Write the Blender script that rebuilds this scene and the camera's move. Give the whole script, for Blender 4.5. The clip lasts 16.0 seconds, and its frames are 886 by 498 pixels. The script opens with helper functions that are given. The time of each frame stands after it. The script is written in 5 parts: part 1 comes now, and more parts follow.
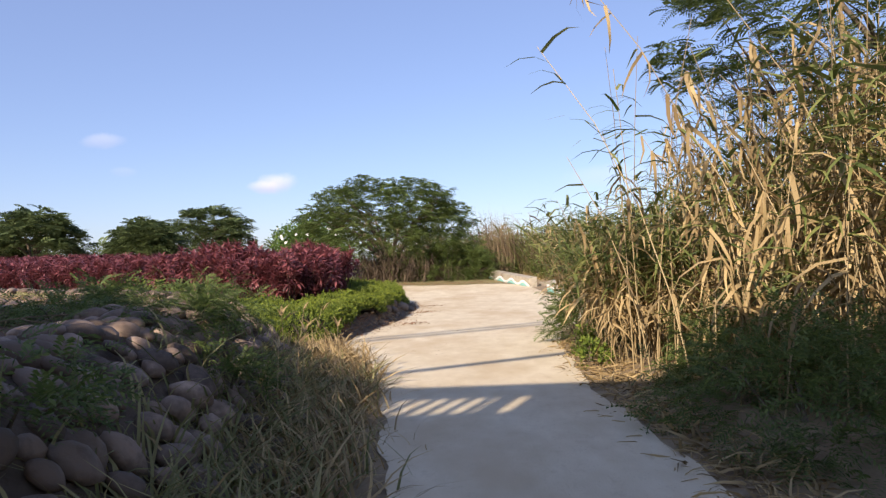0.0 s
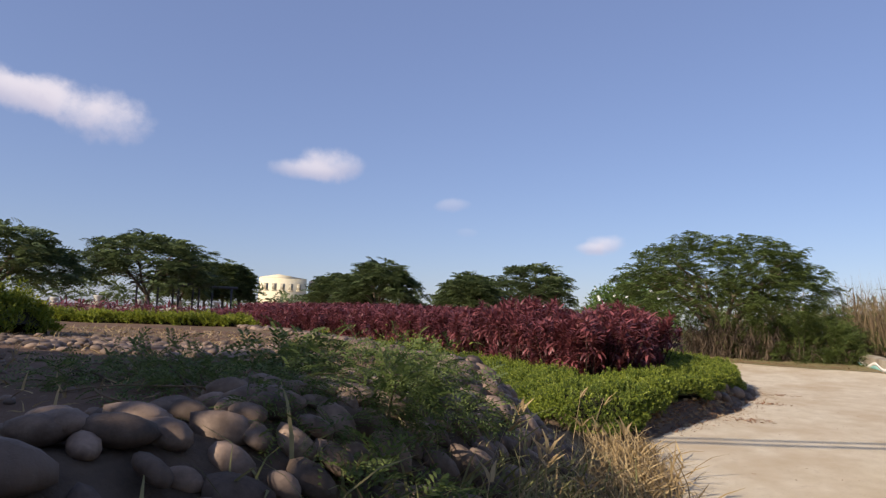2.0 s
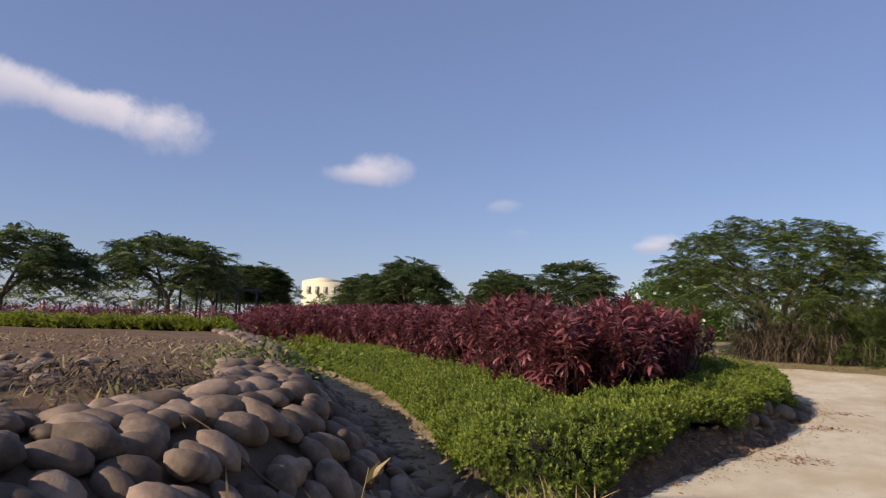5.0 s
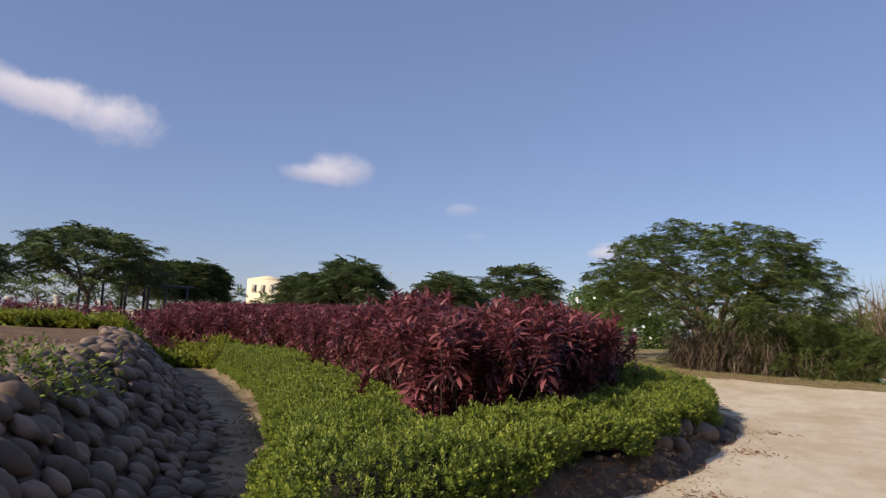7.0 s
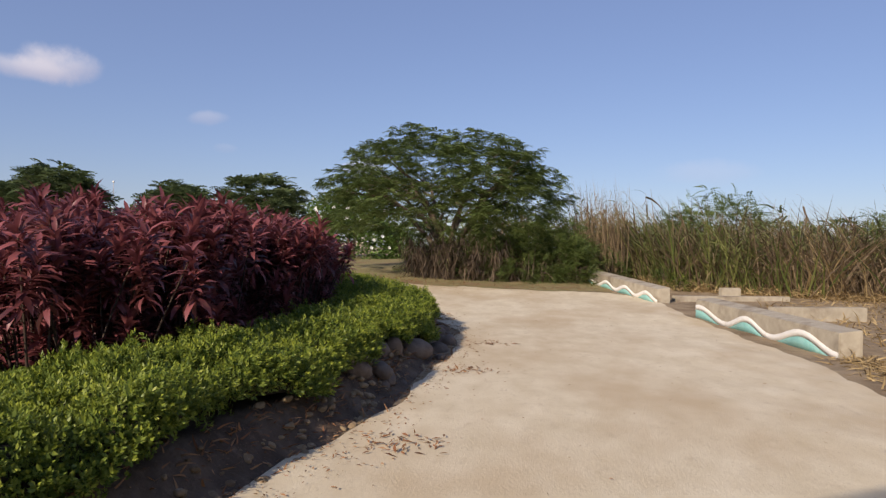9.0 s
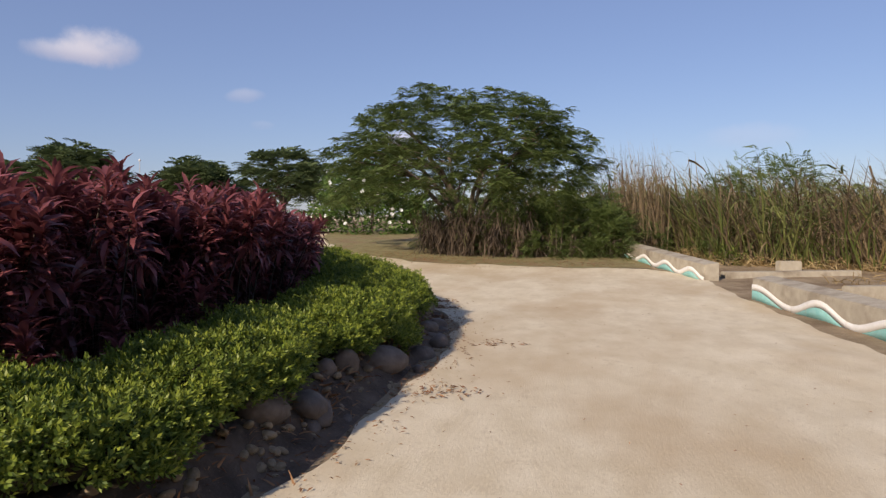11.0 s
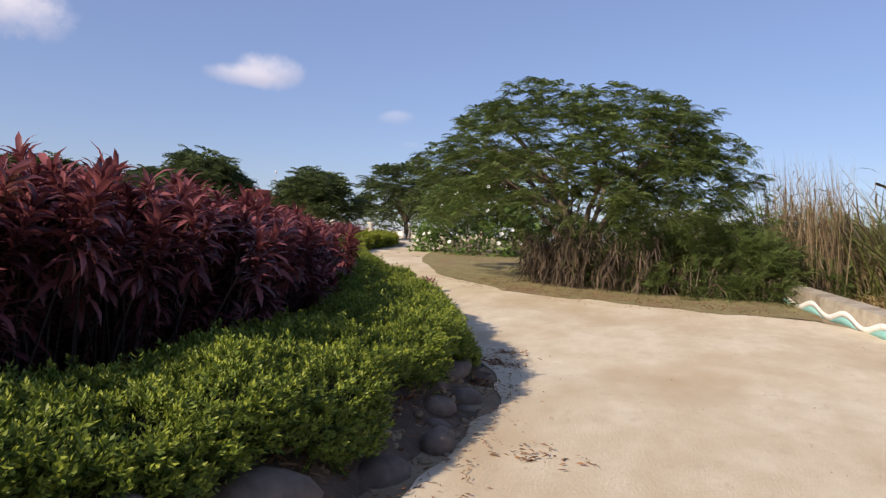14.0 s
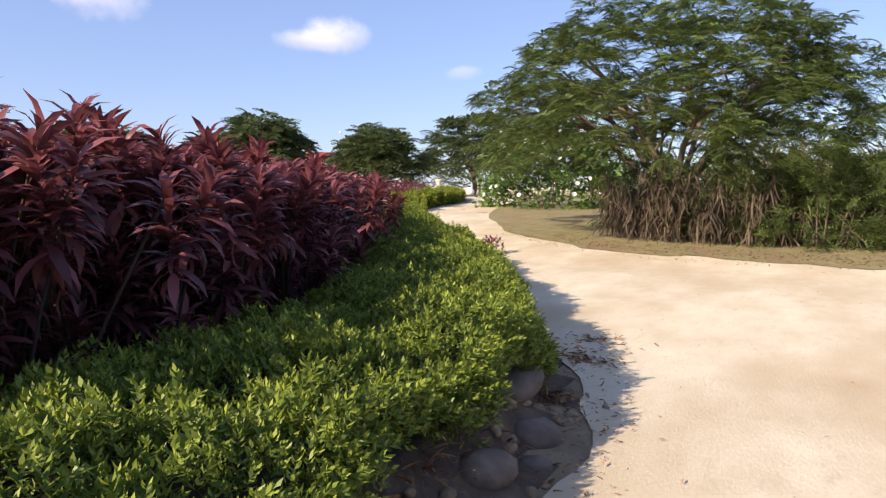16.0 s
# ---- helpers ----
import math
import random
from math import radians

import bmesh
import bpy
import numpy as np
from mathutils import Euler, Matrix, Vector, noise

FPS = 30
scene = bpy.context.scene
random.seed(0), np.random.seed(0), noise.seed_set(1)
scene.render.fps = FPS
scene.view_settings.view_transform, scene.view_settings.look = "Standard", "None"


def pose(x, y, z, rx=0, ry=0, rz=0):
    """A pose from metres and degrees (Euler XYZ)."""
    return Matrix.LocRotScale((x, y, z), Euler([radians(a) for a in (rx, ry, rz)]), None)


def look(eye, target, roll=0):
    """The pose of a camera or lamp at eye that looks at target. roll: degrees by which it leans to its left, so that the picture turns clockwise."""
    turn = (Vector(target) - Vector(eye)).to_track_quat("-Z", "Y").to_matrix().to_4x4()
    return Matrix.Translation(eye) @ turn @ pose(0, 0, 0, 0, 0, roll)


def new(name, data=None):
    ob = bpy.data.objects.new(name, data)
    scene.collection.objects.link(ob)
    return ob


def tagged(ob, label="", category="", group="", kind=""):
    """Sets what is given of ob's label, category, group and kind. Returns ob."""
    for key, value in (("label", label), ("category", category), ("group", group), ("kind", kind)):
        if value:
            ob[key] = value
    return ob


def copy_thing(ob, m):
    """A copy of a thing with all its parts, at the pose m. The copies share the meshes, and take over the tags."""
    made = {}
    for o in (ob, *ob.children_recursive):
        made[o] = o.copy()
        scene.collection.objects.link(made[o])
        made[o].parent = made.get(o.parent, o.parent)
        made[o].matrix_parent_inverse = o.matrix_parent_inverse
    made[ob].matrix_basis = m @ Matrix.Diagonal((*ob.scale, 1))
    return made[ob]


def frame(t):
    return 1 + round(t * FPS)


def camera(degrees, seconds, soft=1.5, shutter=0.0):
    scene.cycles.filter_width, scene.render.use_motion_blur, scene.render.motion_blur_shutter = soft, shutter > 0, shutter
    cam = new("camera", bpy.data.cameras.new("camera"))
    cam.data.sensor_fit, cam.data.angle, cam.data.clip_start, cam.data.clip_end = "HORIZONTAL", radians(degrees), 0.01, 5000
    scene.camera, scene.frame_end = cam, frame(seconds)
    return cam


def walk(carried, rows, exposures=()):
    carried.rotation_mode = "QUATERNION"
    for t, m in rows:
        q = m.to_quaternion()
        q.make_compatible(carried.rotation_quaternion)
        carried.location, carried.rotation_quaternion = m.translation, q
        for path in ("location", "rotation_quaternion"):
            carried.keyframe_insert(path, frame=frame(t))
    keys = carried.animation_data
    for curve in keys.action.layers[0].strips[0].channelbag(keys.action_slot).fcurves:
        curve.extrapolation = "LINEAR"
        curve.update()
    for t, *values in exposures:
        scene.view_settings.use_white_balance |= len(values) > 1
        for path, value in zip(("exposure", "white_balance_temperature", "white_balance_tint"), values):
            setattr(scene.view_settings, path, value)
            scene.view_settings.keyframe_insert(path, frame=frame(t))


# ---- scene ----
cam = camera(65.9, 16.0, soft=1.35)
METRES, EYE, TILT, LEAN, TURN = 20.0, 1.5, 1.0, 2.0, 0.0
ROWS = [
    (0.0, 0.0, 0.0, 0.0, 0.0, 0.0, -0.0),
    (0.5, 0.0009, 0.037, 0.0004, 6.05, -1.4, -0.47),
    (1.0, -0.0014, 0.0716, -0.0001, 14.52, 0.15, -2.05),
    (1.5, -0.0037, 0.1081, 0.0006, 24.35, 1.86, -2.19),
    (2.0, -0.0089, 0.1412, -0.0, 26.7, 4.35, -3.49),
    (2.5, -0.0125, 0.1762, 0.0002, 34.41, 5.3, -4.55),
    (3.0, -0.013, 0.2085, -0.0004, 33.99, 4.22, -2.84),
    (3.5, -0.0116, 0.242, -0.0007, 29.76, 3.86, -2.37),
    (6.0, 0.0013, 0.3804, -0.0008, 31.95, 4.55, -3.04),
    (6.5, 0.0032, 0.4052, -0.0006, 22.81, 5.09, -2.48),
    (7.0, 0.0023, 0.4347, -0.0008, 27.45, 4.71, -3.93),
    (7.5, -0.0001, 0.4629, -0.0026, 27.15, 0.49, -4.29),
    (8.0, 0.0019, 0.4917, -0.0032, 24.71, -1.05, -2.91),
    (8.5, 0.0054, 0.5196, -0.0038, 15.14, -0.93, -3.09),
    (9.0, 0.0096, 0.5497, -0.0047, 7.09, -1.28, -3.13),
    (9.5, 0.0119, 0.5815, -0.0042, 9.98, -2.74, -2.67),
    (10.0, 0.0153, 0.6106, -0.0034, 6.53, -3.36, -1.61),
    (12.5, 0.0421, 0.7733, -0.0043, 16.93, -4.33, -2.28),
    (13.0, 0.0435, 0.8057, -0.0059, 15.11, -3.25, -3.54),
    (13.5, 0.0454, 0.8377, -0.0068, 21.98, -1.98, -4.16),
    (14.0, 0.0403, 0.8668, -0.0089, 21.9, -2.51, -4.42),
    (14.5, 0.0351, 0.8978, -0.0111, 24.03, -6.18, -4.83),
    (15.0, 0.024, 0.9264, -0.0128, 27.96, -8.61, -4.31),
    (15.5, 0.0126, 0.9557, -0.0157, 27.01, -7.2, -3.05),
    (16.0, 0.0013, 0.9865, -0.0159, 27.9, -6.44, -1.59),
]
walk(cam, [(t, pose(0, 0, EYE, TILT, LEAN, TURN) @ pose(METRES * x, METRES * y, METRES * z, 90 + pitch, roll, yaw)) for t, x, y, z, yaw, pitch, roll in ROWS],
     exposures=[(0.0, 0.70, 6600, 20), (0.7, 0.55, 6600, 20), (1.0, 0.42, 6600, 20), (1.5, 0.34, 6600, 20), (3.0, 0.1, 6600, 20), (7.0, 0.12, 6600, 20), (8.0, 0.2, 6600, 20), (9.0, 0.12, 6600, 20), (10.0, 0.1, 6600, 20), (12.5, 0.1, 6600, 20), (13.5, 0.25, 6600, 20), (14.0, 0.34, 6600, 20), (15.0, 0.62, 6600, 20), (16.0, 0.85, 6600, 20)])

# ---- world, sun, exposure ----
SUN_TO = Vector((-0.41, -0.91, 0.0)).normalized()      # level direction towards the sun
SUN_EL = radians(27)
sun_vec = Vector((SUN_TO.x * math.cos(SUN_EL), SUN_TO.y * math.cos(SUN_EL), math.sin(SUN_EL)))
sun = new("sun", bpy.data.lights.new("sun", "SUN"))
sun.data.energy, sun.data.angle, sun.data.color = 4.8, radians(0.55), (1.0, 0.90, 0.71)
sun.matrix_world = look(sun_vec * 50, (0, 0, 0))

world = bpy.data.worlds.new("sky")
scene.world = world
world.use_nodes = True


def build_sky(nt):
    n, l = nt.nodes, nt.links
    n.clear()
    out, bg, sky = n.new("ShaderNodeOutputWorld"), n.new("ShaderNodeBackground"), n.new("ShaderNodeTexSky")
    sky.sky_type, sky.sun_disc = "NISHITA", False
    sky.sun_elevation, sky.sun_rotation = SUN_EL, math.atan2(SUN_TO.x, SUN_TO.y)
    sky.air_density, sky.dust_density, sky.ozone_density = 1.0, 0.5, 3.5
    bg.inputs["Strength"].default_value = 0.11
    tc = n.new("ShaderNodeTexCoord")
    warp = n.new("ShaderNodeTexNoise")
    warp.inputs["Scale"].default_value, warp.inputs["Detail"].default_value, warp.inputs["Roughness"].default_value = 14, 7, 0.6
    l.new(tc.outputs["Generated"], warp.inputs["Vector"])

    def maths(op, a, b):
        m = n.new("ShaderNodeMath")
        m.operation = op
        for k, v in enumerate((a, b)):
            if isinstance(v, (int, float)):
                m.inputs[k].default_value = v
            else:
                l.new(v, m.inputs[k])
        return m.outputs[0]

    haze = n.new("ShaderNodeMix")
    haze.data_type = "RGBA"
    haze.inputs["Factor"].default_value = 0.42
    l.new(sky.outputs["Color"], haze.inputs["A"])
    haze.inputs["B"].default_value = (1.95, 2.6, 4.65, 1)
    colour = haze.outputs["Result"]
    # fair-weather clouds: azimuth left of ahead, elevation, half width, half height (degrees), tilt, density
    for az, el, w, h, tilt, dense in ((72.0, 15.8, 4.6, 1.5, 0, 0.7), (66.2, 15.9, 4.2, 1.9, -4, 0.85), (62.6, 15.9, 3.6, 1.6, -8, 0.9), (59.6, 15.1, 3.6, 1.5, -10, 0.9), (57.0, 14.9, 3.6, 1.7, -8, 0.9), (54.2, 14.5, 4.0, 2.2, -6, 0.92),
                                     (36.8, 12.75, 3.0, 1.7, 2, 0.85), (38.6, 12.1, 3.0, 1.0, -2, 0.7), (13.4, 6.9, 1.7, 1.0, 4, 0.8), (14.4, 6.5, 1.5, 0.6, 0, 0.6),
                                     (26.2, 9.8, 1.5, 0.6, 5, 0.28), (24.8, 7.6, 1.0, 0.4, 0, 0.10), (-14, 6.2, 4.0, 1.2, 0, 0.16)):
        a, e = radians(az), radians(el)
        c = Vector((-math.sin(a) * math.cos(e), math.cos(a) * math.cos(e), math.sin(e)))
        u = Vector((math.cos(a), math.sin(a), 0))
        v = u.cross(c)
        tt = radians(tilt)
        u, v = u * math.cos(tt) + v * math.sin(tt), v * math.cos(tt) - u * math.sin(tt)
        terms = []
        for axis, size in ((u, w), (v, h)):
            d = n.new("ShaderNodeVectorMath")
            d.operation = "DOT_PRODUCT"
            l.new(tc.outputs["Generated"], d.inputs[0])
            d.inputs[1].default_value = axis / math.sin(radians(size))
            terms.append(maths("SUBTRACT", d.outputs["Value"], c.dot(axis) / math.sin(radians(size))))
        front = n.new("ShaderNodeVectorMath")
        front.operation = "DOT_PRODUCT"
        l.new(tc.outputs["Generated"], front.inputs[0])
        front.inputs[1].default_value = c
        # firm billowing tops, veiled undersides
        r2 = maths("ADD", maths("MULTIPLY", terms[0], terms[0]), maths("MULTIPLY", terms[1], terms[1]))
        soft_r = maths("ADD", r2, maths("MULTIPLY", maths("SUBTRACT", warp.outputs["Fac"], 0.5), 2.5))
        mr = n.new("ShaderNodeMapRange")
        mr.interpolation_type = "SMOOTHSTEP"
        mr.inputs["From Min"].default_value, mr.inputs["From Max"].default_value = 1.12, -0.25
        mr.inputs["To Max"].default_value = dense
        l.new(soft_r, mr.inputs["Value"])
        lit = n.new("ShaderNodeMapRange")
        lit.interpolation_type = "SMOOTHSTEP"
        lit.inputs["From Min"].default_value, lit.inputs["From Max"].default_value = -0.75, 0.55
        l.new(maths("ADD", terms[1], maths("MULTIPLY", maths("SUBTRACT", warp.outputs["Fac"], 0.5), 2.2)), lit.inputs["Value"])
        tone, over = n.new("ShaderNodeMix"), n.new("ShaderNodeMix")
        tone.data_type = over.data_type = "RGBA"
        l.new(lit.outputs["Result"], tone.inputs["Factor"])
        tone.inputs["A"].default_value, tone.inputs["B"].default_value = (4.3, 4.45, 5.3, 1), (6.5, 6.4, 6.6, 1)
        l.new(maths("MULTIPLY", mr.outputs["Result"], maths("GREATER_THAN", front.outputs["Value"], 0.5)), over.inputs["Factor"])
        l.new(colour, over.inputs["A"])
        l.new(tone.outputs["Result"], over.inputs["B"])
        colour = over.outputs["Result"]
    l.new(colour, bg.inputs["Color"])
    l.new(bg.outputs["Background"], out.inputs["Surface"])


build_sky(world.node_tree)


# ---- materials ----
def material(name, low, high, scale=4.0, rough=0.8, bump=0.0, bump_scale=40.0, third=None, third_scale=0.6, third_amount=(0.5, 0.7), leaf=0.0, island=0.0, spec=0.3, per_object=0.0, stretch=(1, 1, 1), speck=None):
    """Two colours mixed by noise, a third in larger patches, grain in the relief; leaf: light let through; island: spread of tone between pieces."""
    m = bpy.data.materials.new(name)
    m.use_nodes = True
    n, l = m.node_tree.nodes, m.node_tree.links
    b = n["Principled BSDF"]
    b.inputs["Roughness"].default_value = rough
    b.inputs["Specular IOR Level"].default_value = spec
    tc = n.new("ShaderNodeNewGeometry")
    mp = n.new("ShaderNodeMapping")
    mp.inputs["Scale"].default_value = stretch
    l.new(tc.outputs["Position"], mp.inputs["Vector"])

    def noise_tex(s, detail=5, r=0.6):
        t = n.new("ShaderNodeTexNoise")
        t.inputs["Scale"].default_value, t.inputs["Detail"].default_value, t.inputs["Roughness"].default_value = s, detail, r
        l.new(mp.outputs["Vector"], t.inputs["Vector"])
        return t.outputs["Fac"]

    def ramp(v, lo, hi):
        r = n.new("ShaderNodeMapRange")
        r.inputs["From Min"].default_value, r.inputs["From Max"].default_value = lo, hi
        l.new(v, r.inputs["Value"])
        return r.outputs["Result"]

    def mixed(f, a, c):
        x = n.new("ShaderNodeMix")
        x.data_type = "RGBA"
        l.new(f, x.inputs["Factor"])
        for k, v in (("A", a), ("B", c)):
            if isinstance(v, tuple):
                x.inputs[k].default_value = (*v, 1)
            else:
                l.new(v, x.inputs[k])
        return x.outputs["Result"]

    if island > 0:
        fac = ramp(tc.outputs["Random Per Island"], 0.0, 1.0)
        col = mixed(fac, low, high)
    else:
        col = mixed(ramp(noise_tex(scale), 0.3, 0.7), low, high)
    if third:
        col = mixed(ramp(noise_tex(third_scale, 4), *third_amount), col, third)
    if speck:
        col = mixed(ramp(noise_tex(55, 3, 0.7), 0.60, 0.72), col, speck)
        col = mixed(ramp(noise_tex(7, 6, 0.7), 0.56, 0.80), col, speck)
    if per_object > 0:
        oi = n.new("ShaderNodeObjectInfo")
        hsv = n.new("ShaderNodeHueSaturation")
        l.new(col, hsv.inputs["Color"])
        r = n.new("ShaderNodeMapRange")
        r.inputs["To Min"].default_value, r.inputs["To Max"].default_value = 1 - per_object, 1 + per_object
        l.new(oi.outputs["Random"], r.inputs["Value"])
        l.new(r.outputs["Result"], hsv.inputs["Value"])
        col = hsv.outputs["Color"]
    l.new(col, b.inputs["Base Color"])
    if bump > 0:
        bp = n.new("ShaderNodeBump")
        bp.inputs["Strength"].default_value, bp.inputs["Distance"].default_value = bump, 0.02
        l.new(noise_tex(bump_scale, 8, 0.65), bp.inputs["Height"])
        l.new(bp.outputs["Normal"], b.inputs["Normal"])
    if leaf > 0:
        tr, ms = n.new("ShaderNodeBsdfTranslucent"), n.new("ShaderNodeMixShader")
        l.new(col, tr.inputs["Color"])
        ms.inputs[0].default_value = leaf
        l.new(b.outputs[0], ms.inputs[1])
        l.new(tr.outputs[0], ms.inputs[2])
        l.new(ms.outputs[0], n["Material Output"].inputs["Surface"])
    return m


M_SAND = material("sandy_soil", (0.20, 0.145, 0.085), (0.36, 0.275, 0.17), 1.7, 0.95, 0.8, 30, third=(0.16, 0.105, 0.06), third_scale=0.9, speck=(0.40, 0.32, 0.22))
M_LAWN = material("worn_lawn", (0.19, 0.165, 0.07), (0.30, 0.255, 0.125), 3.2, 0.95, 0.7, 40, third=(0.25, 0.16, 0.09), third_scale=0.8, speck=(0.16, 0.10, 0.05))
M_ROAD = material("pale_concrete", (0.57, 0.48, 0.325), (0.70, 0.615, 0.45), 2.6, 0.9, 0.28, 45, third=(0.49, 0.375, 0.23), third_scale=0.55, third_amount=(0.44, 0.72), stretch=(1, 0.55, 1), speck=(0.49, 0.40, 0.27))
M_STONE = material("river_stone", (0.115, 0.082, 0.060), (0.290, 0.212, 0.158), 9, 0.7, 0.3, 45, per_object=0.5, third=(0.10, 0.07, 0.05), third_scale=5)
M_BOULDER = material("edging_boulder", (0.115, 0.088, 0.068), (0.220, 0.172, 0.134), 7, 0.75, 0.35, 45, per_object=0.15, third=(0.11, 0.08, 0.06), third_scale=4)
M_CONC = material("weathered_concrete", (0.33, 0.29, 0.22), (0.45, 0.40, 0.31), 5, 0.9, 0.4, 50, third=(0.22, 0.18, 0.13), third_scale=1.6)
M_WHITE = material("white_paint", (0.72, 0.70, 0.64), (0.80, 0.78, 0.73), 8, 0.6, 0.15, 40, third=(0.5, 0.46, 0.38), third_scale=4, third_amount=(0.58, 0.8))
M_TURQ = material("turquoise_paint", (0.20, 0.47, 0.43), (0.30, 0.55, 0.50), 8, 0.6, 0.15, 40, third=(0.38, 0.40, 0.34), third_scale=5, third_amount=(0.58, 0.8))
M_CORD = material("maroon_leaf", (0.062, 0.018, 0.021), (0.335, 0.106, 0.110), 3, 0.42, leaf=0.32, island=1, spec=0.42, third=(0.20, 0.105, 0.055), third_scale=2.5, third_amount=(0.62, 0.8))
# white of the far urns and coping, greyed to include the trees' shade
M_SHADED_WHITE = material("shaded_white_render", (0.42, 0.40, 0.35), (0.54, 0.52, 0.46), 5, 0.85, 0.2, 30)
# near-black colour of the hedge core: stands in for the shade between leaves
M_CORE = material("hedge_inner_shade", (0.018, 0.016, 0.010), (0.035, 0.028, 0.016), 12, 0.95, 0.5, 30)
M_HEDGE = material("hedge_leaf", (0.060, 0.105, 0.016), (0.215, 0.272, 0.047), 3, 0.55, leaf=0.26, island=1, spec=0.25, third=(0.27, 0.31, 0.045), third_scale=1.0, third_amount=(0.60, 0.76))
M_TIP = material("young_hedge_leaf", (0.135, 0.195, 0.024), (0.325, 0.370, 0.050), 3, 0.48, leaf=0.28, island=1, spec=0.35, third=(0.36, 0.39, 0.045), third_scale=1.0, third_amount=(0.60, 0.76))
# bed soil with the hedge's shade painted in: darker than the lit soil
M_BED_SHADE = material("bed_shade_soil", (0.080, 0.056, 0.038), (0.195, 0.136, 0.092), 3.5, 0.95, 0.9, 30, third=(0.06, 0.04, 0.028), third_scale=1.6, speck=(0.22, 0.15, 0.10))
M_TOP = material("bank_top_soil", (0.100, 0.056, 0.032), (0.190, 0.112, 0.066), 1.4, 0.95, 0.9, 30, third=(0.16, 0.135, 0.060), third_scale=0.7, speck=(0.22, 0.145, 0.09))
M_WITHER = material("withered_reed_leaf", (0.060, 0.045, 0.032), (0.165, 0.120, 0.080), 3, 0.75, leaf=0.15, island=1)
# soil under the bank stones, darkened to paint the shade in their gaps
M_GAP_SHADE = material("bank_gap_shade_soil", (0.070, 0.051, 0.036), (0.150, 0.110, 0.077), 5, 0.95, 0.9, 30, third=(0.14, 0.10, 0.07), third_scale=1.2)
M_YELLOW = material("golden_hedge_leaf", (0.11, 0.155, 0.018), (0.32, 0.345, 0.036), 3, 0.5, leaf=0.4, island=1)
M_TREE = material("feathery_leaf", (0.070, 0.112, 0.030), (0.180, 0.230, 0.068), 3, 0.55, leaf=0.36, island=1)
M_TREE2 = material("dark_tree_leaf", (0.066, 0.100, 0.040), (0.155, 0.198, 0.078), 3, 0.55, leaf=0.32, island=1)
M_BROWN = material("withered_leaf", (0.105, 0.072, 0.043), (0.265, 0.195, 0.118), 3, 0.75, leaf=0.2, island=1)
M_VINE = material("vine_leaf", (0.07, 0.13, 0.03), (0.19, 0.29, 0.075), 3, 0.5, leaf=0.34, island=1)
M_BARK = material("bark", (0.10, 0.075, 0.05), (0.19, 0.15, 0.11), 6, 0.9, 0.6, 30, stretch=(1, 1, 0.25))
M_DRY = material("dry_reed", (0.20, 0.135, 0.06), (0.56, 0.42, 0.21), 3, 0.7, leaf=0.25, island=1)
M_REED = material("green_reed", (0.085, 0.125, 0.030), (0.26, 0.27, 0.085), 3, 0.6, leaf=0.3, island=1)
M_CULM = material("reed_culm", (0.24, 0.175, 0.085), (0.46, 0.36, 0.20), 3, 0.6, island=1)
M_STEM = material("dark_cane", (0.035, 0.024, 0.018), (0.07, 0.045, 0.032), 8, 0.8)
M_LITTER = material("fallen_leaves", (0.20, 0.085, 0.04), (0.36, 0.20, 0.095), 3, 0.85, island=1)
M_GRASS = material("thin_grass", (0.15, 0.165, 0.055), (0.35, 0.31, 0.14), 3, 0.7, leaf=0.3, island=1)
M_PETAL = material("white_petal", (0.78, 0.78, 0.74), (0.85, 0.85, 0.82), 3, 0.6, leaf=0.3)
M_CREAM = material("cream_wall", (0.74, 0.66, 0.44), (0.80, 0.72, 0.52), 2, 0.8)
M_ROOF = material("red_roof", (0.30, 0.07, 0.05), (0.38, 0.10, 0.07), 2, 0.7)
M_DARK = material("dark_grey_metal", (0.06, 0.06, 0.065), (0.10, 0.10, 0.105), 5, 0.5)
M_PANE = material("window_pane", (0.32, 0.30, 0.22), (0.42, 0.38, 0.28), 2, 0.3)
M_GREY = material("grey_galvanised", (0.35, 0.35, 0.36), (0.48, 0.48, 0.49), 6, 0.5)
M_POD = material("yellow_pod", (0.42, 0.42, 0.06), (0.5, 0.46, 0.10), 5, 0.6)
M_PINK = material("pinkish_leaf", (0.16, 0.06, 0.07), (0.30, 0.14, 0.13), 3, 0.5, leaf=0.25, island=1)


# ---- mesh tools ----
def mesh_of(name, verts, quads, mat_, smooth=False):
    verts, quads = np.asarray(verts, np.float32), np.asarray(quads, np.int32)
    me = bpy.data.meshes.new(name)
    me.vertices.add(len(verts))
    me.vertices.foreach_set("co", verts.ravel())
    k = quads.shape[1]
    me.loops.add(quads.size)
    me.loops.foreach_set("vertex_index", quads.ravel())
    me.polygons.add(len(quads))
    me.polygons.foreach_set("loop_start", np.arange(0, quads.size, k, dtype=np.int32))
    if smooth:
        me.polygons.foreach_set("use_smooth", np.ones(len(quads), bool))
    me.materials.append(mat_)
    me.update(calc_edges=True)
    return me


def mesh_multi(name, pieces):
    """One mesh of several bodies, each with a material of its own."""
    v, f = joined(*[(p[0], p[1]) for p in pieces])
    me = mesh_of(name, v, f, pieces[0][2])
    for p in pieces[1:]:
        me.materials.append(p[2])
    me.polygons.foreach_set("material_index", np.repeat(np.arange(len(pieces)), [len(p[1]) for p in pieces]).astype(np.int32))
    return me


def part(name, me, parent=None, label="", m=None):
    ob = new(name, me)
    if m is not None:
        ob.matrix_basis = m
    if parent is not None:
        ob.parent = parent
    if label:
        ob["label"] = label
    return ob


